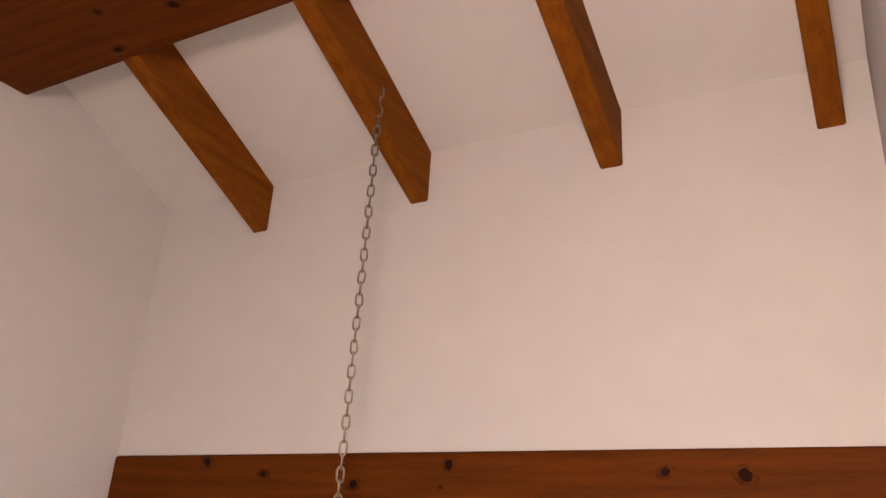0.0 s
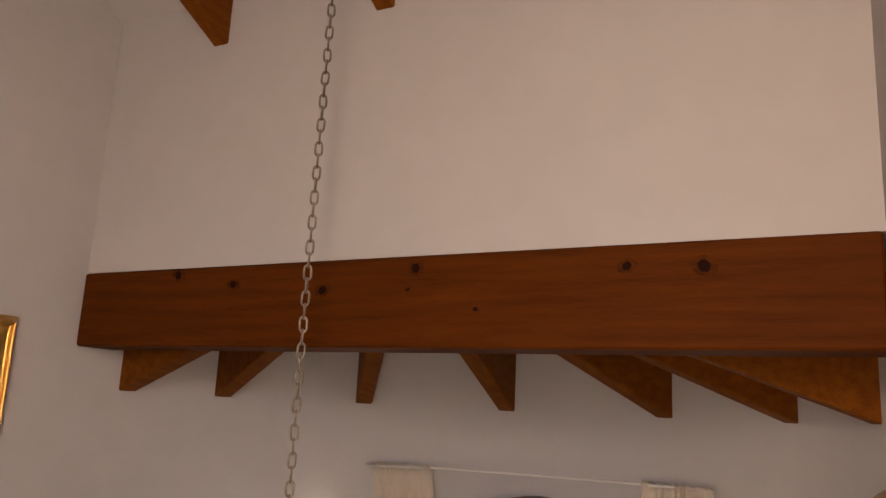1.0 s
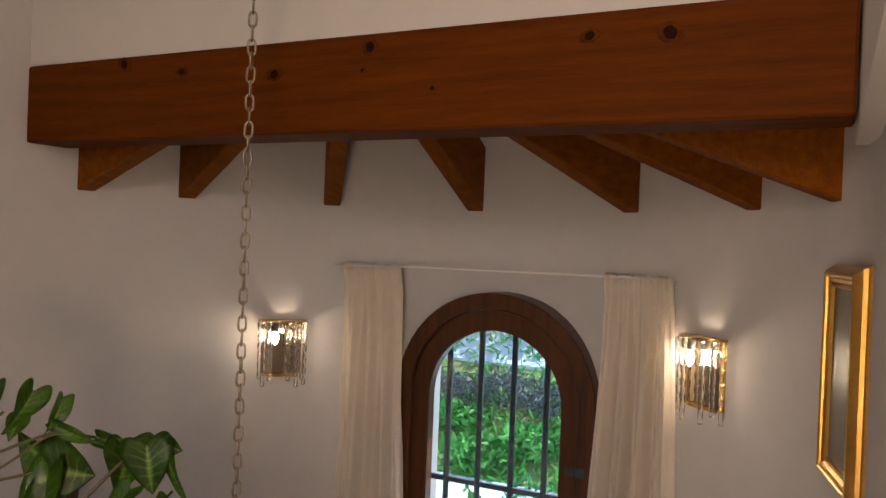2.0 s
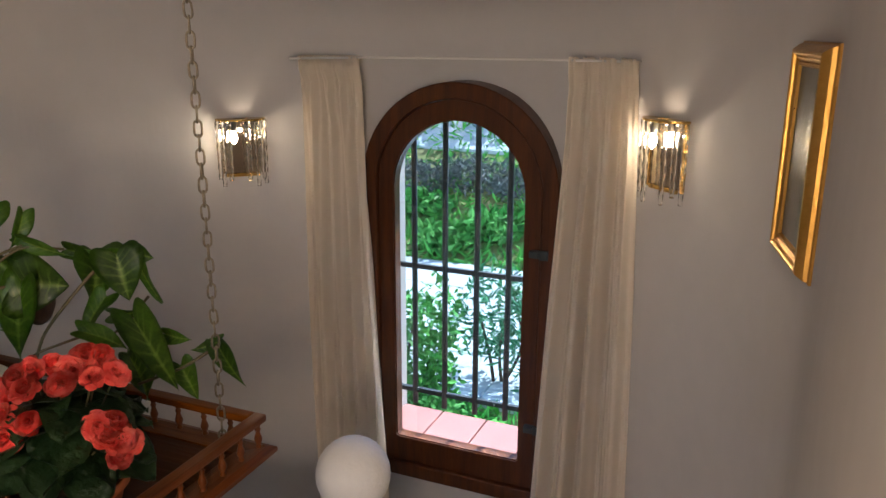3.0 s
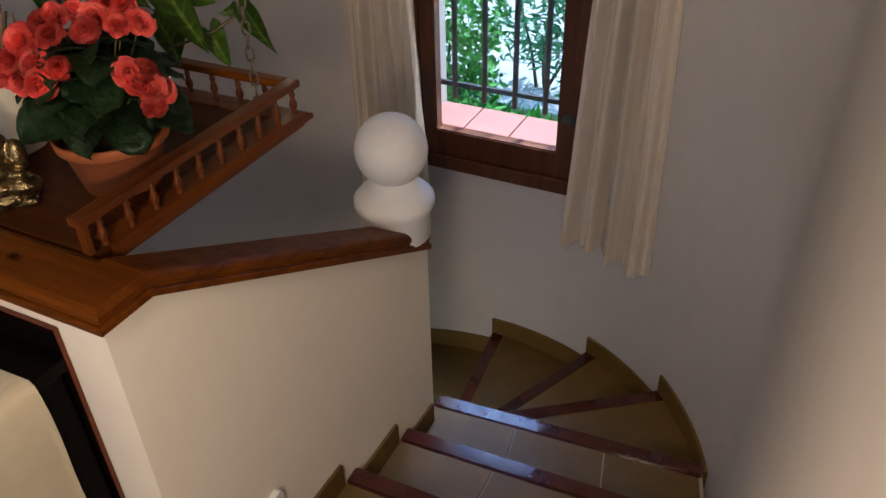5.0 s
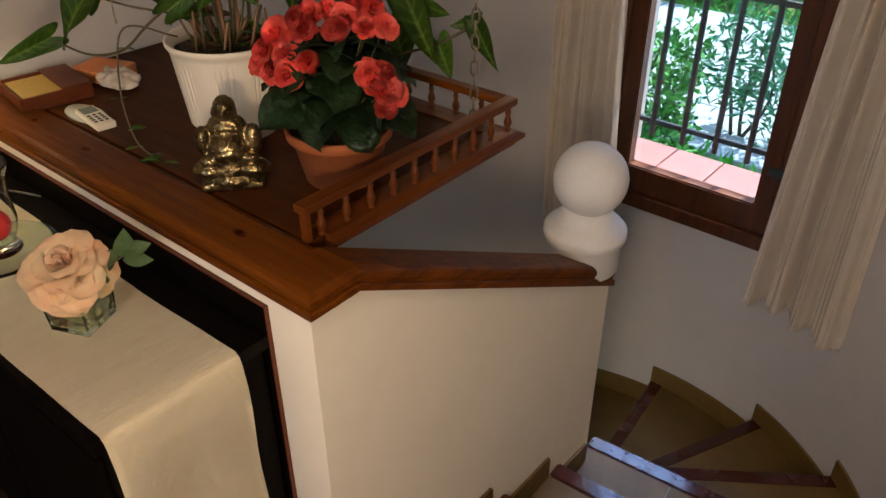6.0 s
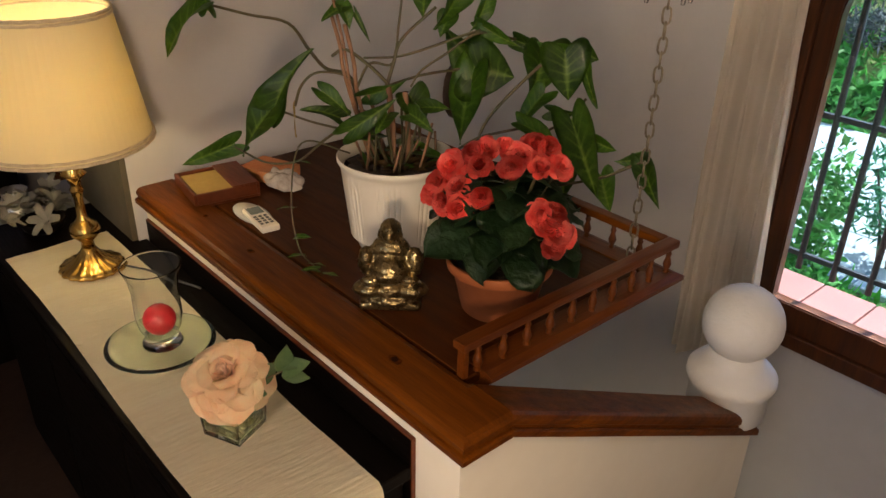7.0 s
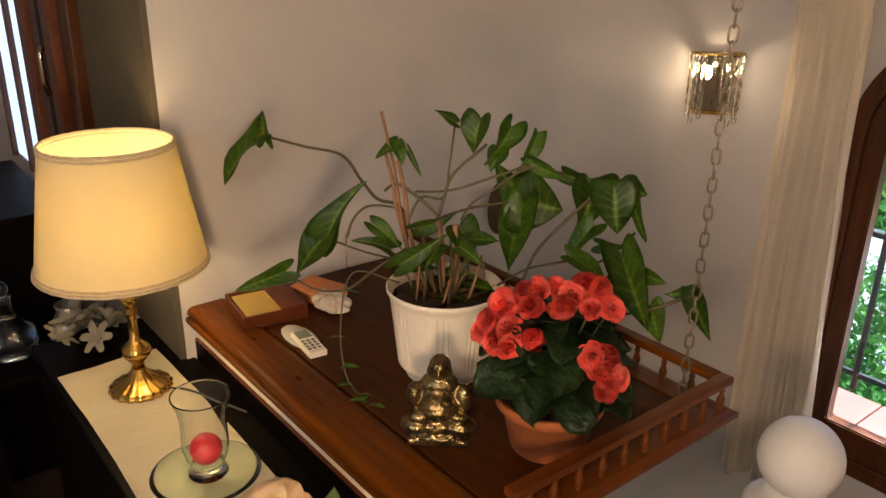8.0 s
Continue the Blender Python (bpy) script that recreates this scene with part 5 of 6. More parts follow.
# seated brass figurine, one plain cast
fig = bmesh.new()
for r, x, y, z, sx, sy, sz in [(0.05, 0, 0, 0.018, 1.1, 0.85, 0.36), (0.048, 0, 0, 0.04, 1.05, 0.8, 0.4), (0.04, 0, 0.005, 0.09, 0.98, 0.72, 0.9), (0.031, 0, -0.018, 0.08, 1.05, 0.85, 0.95), (0.032, 0, 0.003, 0.118, 1.05, 0.7, 0.75), (0.022, 0, 0.004, 0.13, 1.3, 0.75, 0.6), (0.018, 0, -0.006, 0.157, 0.92, 0.95, 1.2), (0.0195, 0, 0.003, 0.158, 0.95, 0.85, 1.25), (0.005, 0.0175, -0.004, 0.15, 0.8, 1.0, 2.2), (0.005, -0.0175, -0.004, 0.15, 0.8, 1.0, 2.2), (0.018, 0.041, -0.004, 0.094, 0.8, 1.0, 1.75), (0.018, -0.041, -0.004, 0.094, 0.8, 1.0, 1.75), (0.014, 0.032, -0.028, 0.068, 1.3, 0.9, 0.7), (0.014, -0.032, -0.028, 0.064, 1.3, 0.9, 0.7), (0.024, 0.036, -0.016, 0.04, 1.2, 1.0, 0.7), (0.024, -0.036, -0.016, 0.04, 1.2, 1.0, 0.7), (0.0055, 0, -0.024, 0.155, 0.8, 0.8, 1.2)]:
    bmesh.ops.create_icosphere(fig, subdivisions=3, radius=r, matrix=Matrix.Translation((x, y, z)) @ Matrix.Diagonal((sx, sy, sz, 1)))
for k in range(18):
    a = 2 * math.pi * k / 18
    bmesh.ops.create_icosphere(fig, subdivisions=2, radius=0.0065, matrix=Matrix.Translation((0.046 * math.cos(a), 0.035 * math.sin(a), 0.012 + 0.012 * (k % 2))))
box(-0.052, 0.052, -0.036, 0.036, 0.0, 0.016, 0.004, 2, fig)
rough_cast = part("rough_cast", fig, OLD_BRASS)
melt = rough_cast.modifiers.new("melt", "REMESH")
melt.mode, melt.voxel_size = "VOXEL", 0.0026
ease = rough_cast.modifiers.new("ease", "SMOOTH")
ease.factor, ease.iterations = 0.5, 4
bpy.context.view_layer.update()
cast = bpy.data.meshes.new_from_object(rough_cast.evaluated_get(bpy.context.evaluated_depsgraph_get()))
fig = bmesh.new()
fig.from_mesh(cast)
bpy.data.objects.remove(rough_cast)
for v in fig.verts:
    drape = 0.0005 * math.sin(v.co.z * 420 + 60 * abs(v.co.x)) if 0.03 < v.co.z < 0.13 else 0.0
    n_ = Vector((v.co.x, v.co.y, 0)).normalized() if v.co.xy.length > 1e-4 else Vector((0, 0, 0))
    v.co += n_ * (drape + 0.0016 * noise.noise(v.co * 160))
    v.co.z = max(v.co.z, 0.0)
statue = part("figurine", fig, OLD_BRASS, None, "", True, pose(-1.265, 0.825, DZ, 0, 0, 48))
statue.data.transform(Matrix.Diagonal((1.16, 1.12, 1.0, 1)))
tagged(statue, "small seated brass figurine with dark patina", "figurine")

# box, remote, packet and pad beside the wall
chest = thing("wooden_box", "low red-brown wooden box with a yellow card inside", "box", (-1.985, 0.81, DZ))
cb = bmesh.new()
for b in ((-0.085, 0.085, -0.085, 0.085, 0.0, 0.006), (-0.085, 0.085, -0.085, -0.077, 0.006, 0.036), (-0.085, 0.085, 0.077, 0.085, 0.006, 0.036), (-0.085, -0.077, -0.077, 0.077, 0.006, 0.036), (0.077, 0.085, -0.077, 0.077, 0.006, 0.036)):
    box(*b, 0.0015, 1, cb)
part("box_body", turned(cb, pose(0, 0, 0, 0, 0, -8)), BOX_WOOD, chest)
part("card", turned(box(-0.07, 0.075, -0.072, 0.02, 0.028, 0.031), pose(0, 0, 0, 0, 0, -8)), CARD, chest, "yellow card")
part("lid_half", turned(box(-0.084, 0.084, 0.015, 0.084, 0.0365, 0.04, 0.001), pose(0, 0, 0, 0, 0, -8)), BOX_WOOD, chest)
remote = thing("remote_control", "small white remote control lying on the shelf", "remote control", (-1.742, 0.802, DZ))
RM = pose(0, 0, 0, 0, 0, -7)
part("casing", turned(box(-0.07, 0.056, -0.022, 0.023, 0.0, 0.016, 0.005, 3), RM), WHITE_PLASTIC, remote)
part("display", turned(box(-0.064, -0.024, -0.016, 0.018, 0.0155, 0.0168), RM), LCD, remote, "grey display")
for i in range(4):
    for j in range(3):
        part("key", turned(box(-0.012 + 0.014 * i, -0.003 + 0.014 * i, -0.017 + 0.0125 * j, -0.009 + 0.0125 * j, 0.0155, 0.0172, 0.001, 1), RM), DARK_KEY, remote)
packet = thing("wrapped_packet", "orange packet in crumpled clear wrapping", "packet", (-1.935, 0.965, DZ))
pk = bmesh.new()
bmesh.ops.create_icosphere(pk, subdivisions=4, radius=0.06, matrix=Matrix.Translation((0.04, -0.01, 0.022)) @ Matrix.Diagonal((1.1, 0.7, 0.36, 1)))
for v in pk.verts:
    v.co += v.co.normalized() * 0.02 * noise.noise(v.co * 52)
    v.co.z = max(v.co.z, 0.0)
part("wrapping", pk, FILM, packet, "", True)
part("paper", turned(box(-0.085, 0.045, -0.05, 0.05, 0.0, 0.032, 0.006), pose(-0.035, 0.01, 0.001, 0, 0, 20)), ORANGE, packet)
pad = thing("grey_coaster", "flat grey oval coaster by the remote", "coaster", (-1.80, 0.808, DZ))
part("disc", turned(lathe([(0.0, 0.0), (0.055, 0.0), (0.057, 0.003), (0.054, 0.006), (0.0, 0.006)], 36), Matrix.Diagonal((1.3, 0.62, 1, 1))), GREY, pad, "", True)

# ---- on the walls ----


def sconce(angle, z0, bulb_side):
    x, y = on_apse(angle)
    s = thing("wall_sconce", "lit brass wall lamp with hanging crystal rods", "wall lamp", (x, y, z0), "wall lamps")
    face = Matrix.Rotation(radians(angle + 90), 4, "Z")          # local -y looks into the stairwell... turned below
    def put(name, bm, mat, label="", smooth=False, parent=None):
        return part(name, turned(turned(bm, Matrix.Diagonal((1.22, 1.15, 1.05, 1))), face), mat, parent or s, label, smooth)
    put("back_plate", box(-0.058, 0.058, 0.004, 0.012, 0.01, 0.2, 0.002), MIRROR, "mirrored back plate")
    plate_edge = [(0.072 * math.cos(math.pi * k / 16), 0.012 + 0.06 * math.sin(math.pi * k / 16)) for k in range(17)]
    slot_edge = [(-0.019, 0.012), (-0.019, 0.04), (0.019, 0.04), (0.019, 0.012)]
    put("top_plate", prism(plate_edge + slot_edge, 0.006, lambda u, v, w: Vector((u, v, 0.195 + w))), BRASS)
    put("bottom_bracket", box(-0.05, 0.05, 0.0125, 0.02, 0.0, 0.012, 0.002), BRASS)
    for x0 in (-0.062, 0.058):
        put("side_strip", box(x0, x0 + 0.004, 0.004, 0.016, 0.004, 0.195, 0.001, 1), BRASS, "thin brass edge strip")
    put("lamp_holder", turned(lathe([(0.008, 0.0), (0.011, 0.004), (0.011, 0.03), (0.008, 0.033)], 14), Matrix.Translation((0.024, 0.04, 0.16))), DARK_KEY, "dark lamp holder", True)
    put("bulb", turned(lathe([(0.005, 0.0), (0.0095, -0.012), (0.0105, -0.024), (0.006, -0.036), (0.0, -0.043)], 16), Matrix.Translation((0.024, 0.04, 0.158))), BULB, "lit bulb", True)
    for k in range(8):
        a = math.pi * (k + 0.2) / 7.4
        if k == (3 if bulb_side > 0 else 4):
            continue
        rx, ry = 0.066 * math.cos(a), 0.014 + 0.054 * math.sin(a)
        length = 0.2 + 0.022 * (k % 2)
        bm = bmesh.new()
        rings = []
        for j in range(31):
            f = j / 30
            rad = 0.0085 * (1 - 0.25 * f)
            rings.append([bm.verts.new((rx + rad * (1 if q % 2 else 0.55) * math.cos(q * math.pi / 4 + 9 * f), ry + rad * (1 if q % 2 else 0.55) * math.sin(q * math.pi / 4 + 9 * f), 0.194 - length * f)) for q in range(8)])
        for r0, r1 in zip(rings, rings[1:]):
            for q in range(8):
                bm.faces.new((r0[q], r0[(q + 1) % 8], r1[(q + 1) % 8], r1[q]))
        bm.faces.new(rings[0]), bm.faces.new(rings[-1][::-1])
        put("crystal_rod", bm, CRYSTAL, "twisted clear crystal rod", True).visible_shadow = False
    w = Matrix.Translation((x, y, z0)) @ face @ Vector((0, 0.036, 0.165))
    lamp("sconce_bulb", "POINT", w, w - Vector((0, 0, 1)), 0.21, (1.0, 0.76, 0.5), shadow_soft_size=0.006)
    return s


sconce(133.6, 1.365, 1)
sconce(48.5, 1.43, -1)


def picture(name, label, centre, turn, width, height, member):
    t = thing(name, label, "picture", centre)
    m = Matrix.Rotation(radians(turn), 4, "Z")
    prof = [(0.0, 0.0), (0.0, 0.009), (0.004, 0.011), (0.007, 0.019), (0.013, 0.028), (0.017, 0.033), (0.022, 0.034), (0.0255, 0.031), (0.027, 0.026), (0.031, 0.027), (0.035, 0.024), (member - 0.011, 0.02), (member - 0.009, 0.024), (member - 0.004, 0.024), (member, 0.016), (member, 0.0)]
    bm = bmesh.new()
    loops = []
    for inset, proud in prof:
        hw, hh = width / 2 - inset, height / 2 - inset
        loops.append([bm.verts.new(m @ Vector((sx * hw, proud, sz * hh))) for sx, sz in ((-1, -1), (1, -1), (1, 1), (-1, 1))])
    for a, b in zip(loops, loops[1:] + loops[:1]):
        for k in range(4):
            bm.faces.new((a[k], a[(k + 1) % 4], b[(k + 1) % 4], b[k]))
    part("gilt_frame", bm, GOLD, t, "moulded gilt frame")
    part("canvas", turned(box(-width / 2 + member - 0.004, width / 2 - member + 0.004, 0.006, 0.018, -height / 2 + member - 0.004, height / 2 - member + 0.004), m), CANVAS, t, "dark old painting")
    return t


picture("gilt_picture", "dark painting in a gilt frame on the rounded wall", (0.074, 1.793, 1.643), 102, 0.272, 0.448, 0.05)
picture("gilt_picture", "small picture in a gilt frame on the side wall", (XL + 0.002, 1.16, 2.02), -90, 0.46, 0.335, 0.068)

ornament = thing("wall_ornament", "dark brown oval husk ornament hanging on the wall", "ornament", (*on_apse(172.3), 1.06))
ob_ = bmesh.new()
bmesh.ops.create_icosphere(ob_, subdivisions=4, radius=1.0, matrix=Matrix.Diagonal((0.055, 0.055, 0.095, 1)))
for v in ob_.verts:
    v.co *= 1 + 0.05 * noise.noise(v.co * 30)
    v.co.x = max(v.co.x, -0.0)
part("husk", ob_, COCONUT, ornament, "", True)

holder = thing("wall_rack", "small white wooden rack on the wall beside the stairs", "rack", (0.0985, 0.43, 1.63))
for z0, z1, y0, y1 in ((0.004, 0.022, 0.0, 0.03), (0.011, 0.024, 0.018, 0.038), (0.028, 0.046, 0.052, 0.07)):
    part("slat", prism([(y0, z0), (y0 + 0.003, z0 - 0.006), (y1 + 0.003, z1 - 0.006), (y1, z1)], 0.012, lambda u, v, w: Vector((-0.0005 - w, u, v))), WHITE_PAINT, holder)

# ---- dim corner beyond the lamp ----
# shade on the return wall, put into the dark colour of a thin added sheet
WALL_SHADE = material("wall_shade_tone", (0.1, 0.085, 0.055), 0.85, second=(0.08, 0.068, 0.045), scale=3, bump=0.06)
structure("wall_panel", box(-2.64, XL - 0.003, 0.617, 0.6325, TOPZ + 0.002, 3.2), WALL_SHADE, "thin taupe sheet standing for shade on the wall behind the lamp", "panel")
DAYLIGHT = glow("pale_daylight", (0.5, 0.68, 1.0), 0.55)
casement = thing("window_2", "brown wooden casement of the far window", "window", (-2.95, 0.6, 1.05), kind="structure")
for x0, x1, y0, mat_ in ((-3.22, -3.12, 0.57, BOX_WOOD), (-3.10, -2.98, 0.585, WINDOW_WOOD), (-2.965, -2.86, 0.575, DARK_WOOD), (-2.845, -2.76, 0.56, BOX_WOOD), (-2.745, -2.64, 0.585, WINDOW_WOOD)):
    part("stile", local(box(x0, x1, y0, 0.632, 0.85, 2.7, 0.006), casement), mat_, casement)
part("handle", local(tube([(-2.80, 0.545, 1.46), (-2.80, 0.535, 1.5), (-2.80, 0.535, 1.58), (-2.80, 0.545, 1.6)], 0.009, 8), casement), MIRROR, casement, "bright metal handle", True)
part("pane", local(box(-3.85, -3.23, 0.612, 0.631, 1.06, 2.7), casement), DAYLIGHT, casement, "pale daylit window pane")
for x0, x1 in ((-3.118, -3.102), (-2.978, -2.967), (-2.858, -2.847), (-2.758, -2.747)):
    part("pane", local(box(x0, x1, 0.622, 0.631, 1.06, 2.7), casement), DAYLIGHT, casement, "narrow daylit glass strip")
for x in (-3.86, -3.55):
    part("glazing_bar", local(box(x, x + 0.03, 0.59, 0.611, 1.05, 2.7, 0.004), casement), WINDOW_WOOD, casement)
cupboard = thing("dark_cupboard", "tall black-brown wooden cupboard in the dim corner", "cupboard", (-3.3, 0.3, FLOOR))
part("carcass", local(box(-3.75, -3.0, 0.0, 0.56, FLOOR, 1.02, 0.006), cupboard), DARK_WOOD, cupboard)
part("top", local(box(-3.77, -2.98, -0.02, 0.57, 1.021, 1.05, 0.006), cupboard), DARK_WOOD, cupboard)
bouquet = thing("white_blossoms", "bunch of white silk flowers behind the lamp", "flowers", (-2.34, 0.46, TOPZ))
part("bowl", lathe([(0.03, 0.0), (0.05, 0.01), (0.06, 0.035), (0.056, 0.035), (0.045, 0.012), (0.0, 0.01)], 24), DARK_WOOD, bouquet, "", True)
rng = random.Random(12)
for k in range(11):
    bm = bmesh.new()
    for q in range(6):
        p = turned(petal(0.024, 0.05, 0.1, 0.5, k * 9 + q, 4, 4), pose(0, 0, 0, 0, 0, 60 * q) @ pose(0.002, 0, 0, 0, 45, 0))
        me = bpy.data.meshes.new("petal")
        p.to_mesh(me)
        p.free()
        bm.from_mesh(me)
        bpy.data.meshes.remove(me)
    turned(bm, pose(rng.uniform(-0.07, 0.07), rng.uniform(-0.12, 0.12), 0.045 + rng.uniform(0, 0.035), rng.uniform(-40, 40), rng.uniform(-40, 40), 0))
    part("blossom", bm, WHITE_PETAL, bouquet, "", True)
side_table = thing("side_table", "low black-brown side table in the dim corner", "table", (-2.72, 0.36, FLOOR))
part("tabletop", box(-0.2, 0.2, -0.2, 0.2, 0.62, 0.645, 0.004), DARK_WOOD, side_table)
for sx in (-0.17, 0.17):
    for sy in (-0.17, 0.17):
        part("leg", box(sx - 0.018, sx + 0.018, sy - 0.018, sy + 0.018, 0.0, 0.6195, 0.003), DARK_WOOD, side_table)
TABLE_Z = FLOOR + 0.645
decanter = thing("glass_decanter", "squat blue-tinted glass decanter on the side table", "decanter", (-2.68, 0.3, TABLE_Z))
part("decanter_body", lathe([(0.05, 0.0), (0.066, 0.012), (0.076, 0.05), (0.07, 0.085), (0.04, 0.115), (0.022, 0.135), (0.019, 0.185), (0.026, 0.195), (0.0, 0.196)], 32), BLUE_GLASS, decanter, "", True)
part("stopper", lathe([(0.012, 0.1965), (0.016, 0.205), (0.02, 0.222), (0.012, 0.238), (0.0, 0.24)], 20), BLUE_GLASS, decanter, "round glass stopper", True)
jug = thing("silver_jug", "dull silver jug on the side table", "jug", (-2.62, 0.46, TABLE_Z))
part("jug_body", lathe([(0.035, 0.0), (0.05, 0.01), (0.062, 0.05), (0.05, 0.1), (0.034, 0.13), (0.04, 0.15), (0.036, 0.15), (0.03, 0.13), (0.0, 0.128)], 32), SILVER, jug, "", True)
part("jug_handle", tube(smooth_line([(-0.036, 0.0, 0.135), (-0.075, 0.0, 0.12), (-0.082, 0.0, 0.08), (-0.056, 0.0, 0.05)], 5), 0.005, 8), SILVER, jug, "curved silver handle", True)

# ---- garden outside the window ----
GRASS_BANK = material("grass_bank", (0.09, 0.2, 0.03), 0.9, second=(0.13, 0.12, 0.06), scale=1.6, bump=0.6, bump_scale=20)
PAVING = varied(material("pale_paving", (0.36, 0.45, 0.51), 0.8, second=(0.31, 0.4, 0.46), scale=3, bump=0.15, bump_scale=40), 0.06)
GRASS = island(material("grass", (0.06, 0.32, 0.06), 0.6, second=(0.14, 0.42, 0.09), scale=3, Specular_IOR_Level=0.1), 0.4)
SHRUB = island(material("shrub_leaf", (0.06, 0.25, 0.055), 0.5, second=(0.11, 0.3, 0.08), scale=6, Specular_IOR_Level=0.1), 0.45)
DARK_SHRUB = island(material("dark_foliage", (0.016, 0.04, 0.02), 0.6, second=(0.034, 0.062, 0.036), scale=2, Specular_IOR_Level=0.1), 0.5)
GREY_SHRUB = island(material("grey_blue_leaf", (0.075, 0.11, 0.115), 0.6, second=(0.12, 0.14, 0.15), scale=3, Specular_IOR_Level=0.1), 0.4)
SAPLING = island(material("sapling_leaf", (0.035, 0.17, 0.085), 0.6, second=(0.08, 0.27, 0.13), scale=6, Specular_IOR_Level=0.1), 0.35)
BARK = material("bark", (0.08, 0.06, 0.045), 0.9, scale=20, bump=0.5)
GZ = -0.25


def bank_z(x, y):
    """Height of the garden ground: level near the house, rising behind the paving."""
    rise = max(0.0, y - 6.6)
    return GZ + 0.46 * min(rise, 2.2) + 0.1 * max(0.0, rise - 2.2) + 0.12 * noise.noise(Vector((x * 0.5, y * 0.5, 0))) * min(1, rise)


bm = bmesh.new()
xs = [-60, -30] + [-16 + k for k in range(29)] + [25, 60]
ys = [3.0 + 0.4 * k for k in range(60)] + [32, 50, 90]
grid = [[bm.verts.new((x, y, bank_z(x, y))) for x in xs] for y in ys]
for a, b in zip(grid, grid[1:]):
    for k in range(len(xs) - 1):
        bm.faces.new((a[k], a[k + 1], b[k + 1], b[k]))
structure("ground", bm, GRASS_BANK, "grassy garden bank rising behind the house", "ground", True)
paving = thing("pavement", "pale stone paving along the house", "pavement", kind="structure")
for i in range(7):
    for j in range(4):
        x0, y0 = -6.2 + i * 0.95 + 0.4 * (j % 2), 4.0 + j * 0.64
        part("slab", box(x0 + 0.002, x0 + 0.948, y0 + 0.002, y0 + 0.638, GZ - 0.02, GZ + 0.03 + 0.001 * ((i * 7 + j * 3) % 4), 0.006, 1), PAVING, paving)


def leaf_cloud(name, mat, places, size, label, category, kind="stuff", seed=1, slim=0.5):
    """Many small leaves at places, one mesh."""
    r = random.Random(seed)
    verts, faces = [], []
    for p in places:
        a, e = r.uniform(0, 6.28), r.uniform(-0.9, 1.2)
        w = Vector((math.cos(a) * math.cos(e), math.sin(a) * math.cos(e), math.sin(e)))
        s = w.orthogonal().normalized()
        s.rotate(Matrix.Rotation(r.uniform(0, 6.28), 3, w))
        n = w.cross(s)
        l = size * r.uniform(0.6, 1.4)
        k = len(verts)
        verts += [p, p + w * l * 0.5 + s * l * slim * 0.5 + n * l * 0.08, p + w * l, p + w * l * 0.5 - s * l * slim * 0.5 + n * l * 0.08]
        faces.append((k, k + 1, k + 2, k + 3))
    me = bpy.data.meshes.new(name)
    me.from_pydata([tuple(v) for v in verts], [], faces)
    me.materials.append(mat)
    return me


rng = random.Random(31)


def clump(cx, cy, cz, rx, ry, rz, count):
    out = []
    while len(out) < count:
        v = Vector((rng.uniform(-1, 1), rng.uniform(-1, 1), rng.uniform(-1, 1)))
        if v.length < 1 and (v.length > 0.45 or rng.random() < 0.3) and noise.noise(v * 2.3 + Vector((cx, cy, cz))) > -0.15:
            out.append(Vector((cx + v.x * rx, cy + v.y * ry, cz + v.z * rz)))
    return out


# grass blades on the bank and by the paving
places = []
for _ in range(26000):
    x, y = rng.uniform(-7, 1.5), 6.6 + 6.5 * rng.random() ** 1.4
    places.append(Vector((x, y, bank_z(x, y) - 0.01)))
for _ in range(5000):
    x, y = rng.uniform(-3.5, 0.5), rng.uniform(3.15, 3.95)
    places.append(Vector((x, y, GZ)))
g = new("grass", leaf_cloud("grass", GRASS, places, 0.15, "", "", seed=2, slim=0.16))
tagged(g, "bright green grass on the garden bank", "grass", "", "stuff")


def bush(name, label, clumps, mat, size, slim=0.5, stems=(), seed=3):
    t = thing(name, label, "shrub", (clumps[0][0], clumps[0][1], bank_z(clumps[0][0], clumps[0][1])))
    pts = []
    for c in clumps:
        pts += clump(*c)
    crown = new("crown", leaf_cloud("crown", mat, [p - t.location for p in pts], size, "", "", seed=seed, slim=slim))
    crown.parent = t
    for line in stems:
        part("trunk", tube([Vector(p) - t.location for p in smooth_line(line, 5)], 0.012, 7, taper=0.5), BARK, t, "", True)
    return t


bush("leafy_shrub", "leafy green shrub beside the window", [(-1.78, 3.75, 0.1, 0.34, 0.3, 0.38, 1500), (-1.7, 3.6, -0.1, 0.3, 0.3, 0.25, 800), (-1.62, 3.8, 0.35, 0.15, 0.2, 0.25, 260)], SHRUB, 0.052, 0.55, [[(-1.78, 3.75, GZ), (-1.77, 3.75, 0.1), (-1.72, 3.78, 0.4)]], 4)
bush("sapling", "thin feathery sapling on the paving", [(-1.45, 4.35, 0.2, 0.3, 0.25, 0.26, 430), (-1.62, 4.4, 0.05, 0.22, 0.2, 0.18, 130), (-1.2, 4.3, 0.1, 0.24, 0.25, 0.34, 430), (-1.4, 4.3, 0.42, 0.2, 0.15, 0.14, 110)], SAPLING, 0.075, 0.24, [[(-1.4, 4.32, GZ), (-1.42, 4.33, 0.0), (-1.36, 4.35, 0.45)], [(-1.4, 4.32, GZ), (-1.28, 4.32, 0.05), (-1.36, 4.35, 0.4)], [(-1.45, 4.32, GZ), (-1.5, 4.33, 0.0), (-1.6, 4.35, 0.3)]], 5)
bush("leafy_shrub", "low feathery shrub at the paving edge", [(-0.72, 3.9, 0.05, 0.32, 0.3, 0.36, 600)], SAPLING, 0.055, 0.25, [[(-0.72, 3.9, GZ), (-0.7, 3.9, 0.2)]], 6)
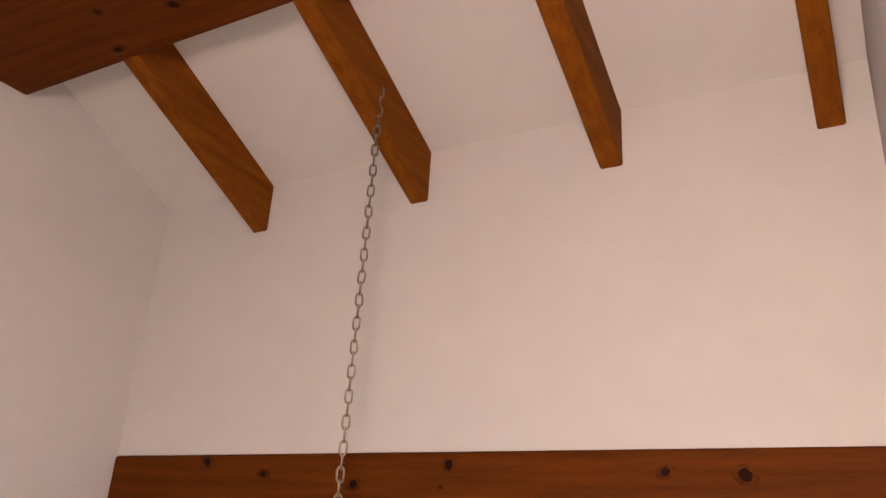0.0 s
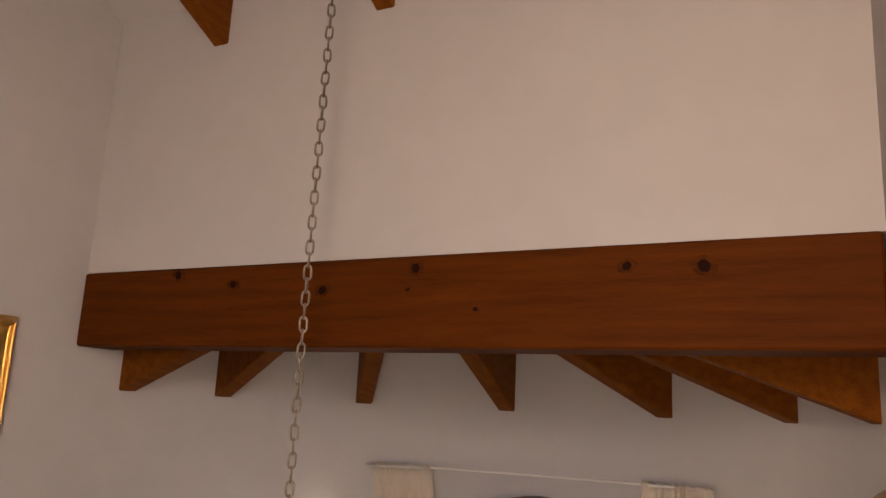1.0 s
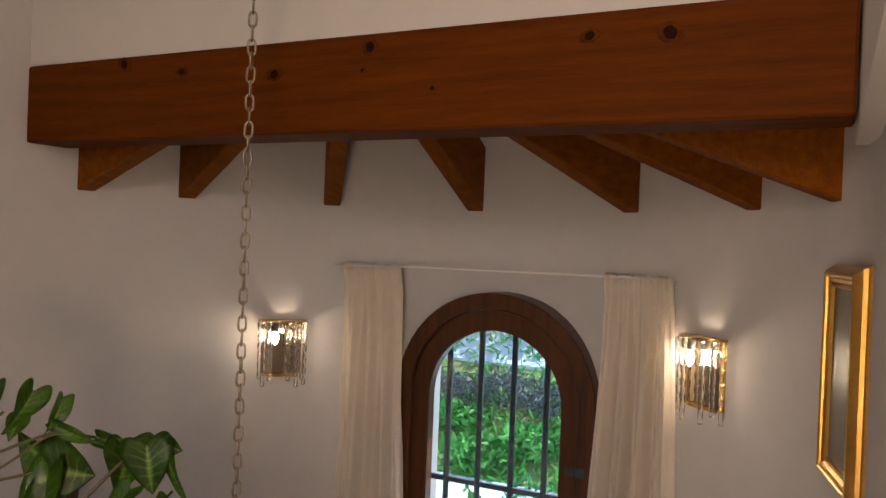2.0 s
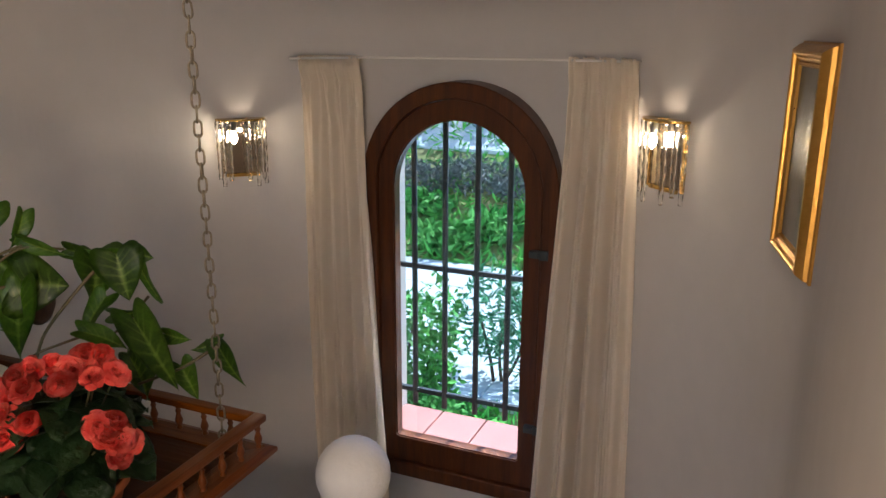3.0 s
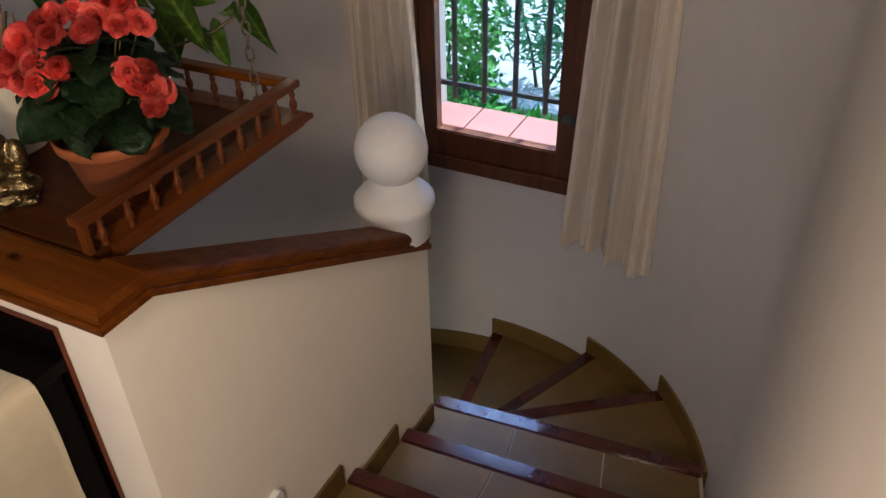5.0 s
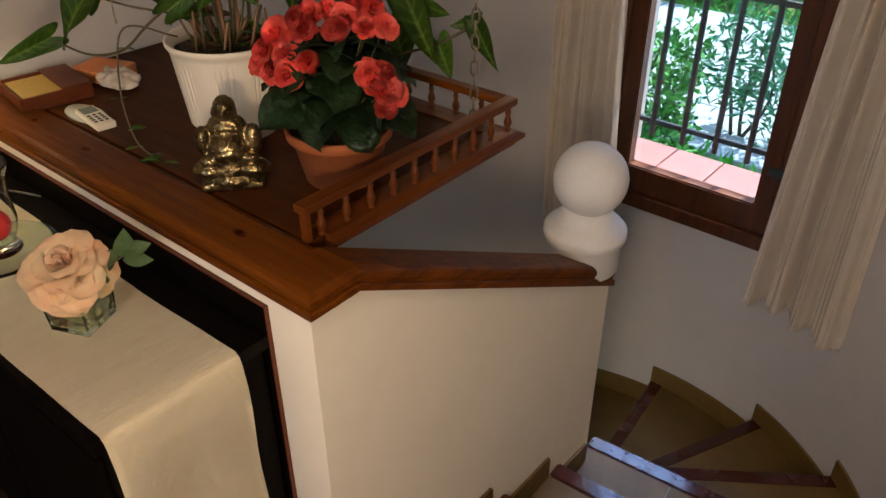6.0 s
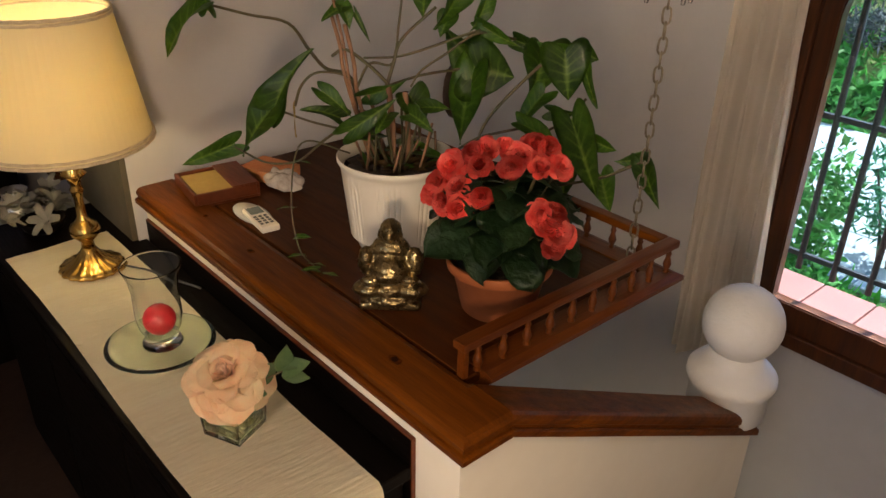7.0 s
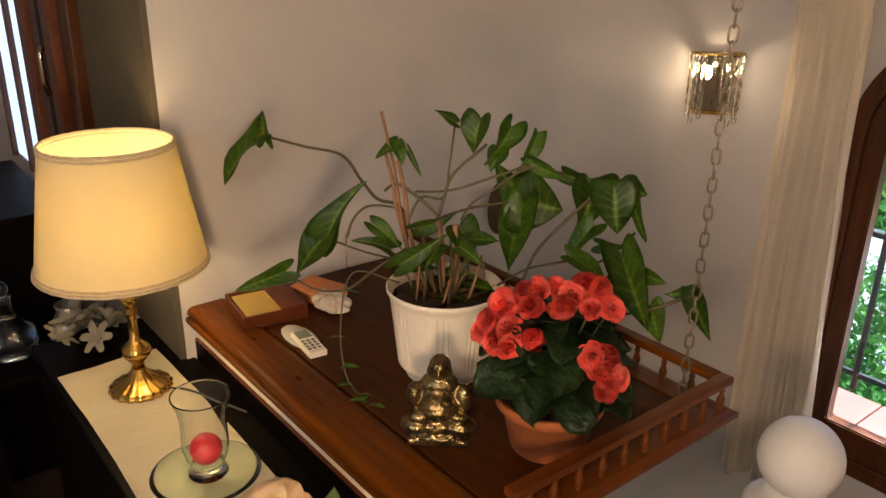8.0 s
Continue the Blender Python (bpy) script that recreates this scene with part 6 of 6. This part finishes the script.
low = [(-4.2 + 0.45 * k, 6.85 + 0.22 * (k % 3), bank_z(-4.2 + 0.45 * k, 6.85 + 0.22 * (k % 3)) + 0.05, 0.36, 0.25, 0.12, 420) for k in range(7)]
bush("ground_cover", "bright green low bushes on the bank", low, SHRUB, 0.11, 0.5, (), 7)
for k, (x, y, w, h) in enumerate(((-4.3, 7.65, 0.5, 0.17), (-3.55, 7.6, 0.5, 0.19), (-2.9, 7.7, 0.45, 0.2), (-2.2, 7.6, 0.5, 0.17), (-1.5, 7.65, 0.45, 0.17))):
    z = bank_z(x, y)
    bush("grey_shrub", "low grey-blue shrub on the garden bank", [(x, y, z + h * 0.7, w, 0.3, h, 1100)], GREY_SHRUB, 0.085, 0.2, [[(x, y, z - 0.05), (x, y, z + h * 0.8)]], 60 + k)
path_bm = bmesh.new()
path_rows = [[path_bm.verts.new((x, y, bank_z(x, y) + lift)) for x in [-9 + 0.5 * k for k in range(21)]] for y, lift in ((8.28, -0.05), (8.3, 0.03), (8.95, 0.03), (8.97, -0.05))]
for a, b in zip(path_rows, path_rows[1:]):
    for k in range(20):
        path_bm.faces.new((a[k], a[k + 1], b[k + 1], b[k]))
structure("garden_path", path_bm, PAVING, "pale garden path along the top of the bank", "path")
for k, (x, y, w, h) in enumerate(((-3.4, 9.6, 0.8, 0.52), (-2.4, 9.8, 0.75, 0.58), (-1.5, 9.6, 0.8, 0.46), (-4.4, 10.0, 0.9, 0.65), (-3.0, 10.6, 1.0, 0.65), (-5.4, 9.8, 0.8, 0.6))):
    z = bank_z(x, y)
    bush("dark_bush", "dark dense bush on top of the bank", [(x, y, z + h * 0.6, w, 0.9, h, 1500)], DARK_SHRUB, 0.13, 0.4, [[(x, y, z - 0.05), (x, y, z + h * 0.8)]], 20 + k)
for k, (x, y) in enumerate(((-7.5, 15.5), (-4.6, 16.5), (-1.8, 16.0), (1.2, 16.5), (-10.5, 16.5))):
    z = bank_z(x, y)
    t = bush("tree", "dark green garden tree behind the bank", [(x, y, z + 3.3, 2.0, 1.6, 1.9, 2200), (x + 0.9, y, z + 2.2, 1.3, 1.2, 1.0, 800), (x - 1.0, y, z + 2.0, 1.3, 1.2, 1.2, 800), (x, y, z + 4.8, 1.2, 1.0, 1.0, 500)], DARK_SHRUB, 0.34, 0.45, [[(x, y, z - 0.1), (x + 0.1, y, z + 1.5), (x, y, z + 3.6)], [(x, y, z + 1.2), (x + 0.8, y, z + 2.4)], [(x, y, z + 1.3), (x - 0.8, y, z + 2.4)]], 30 + k)
    tagged(t, "", "tree")
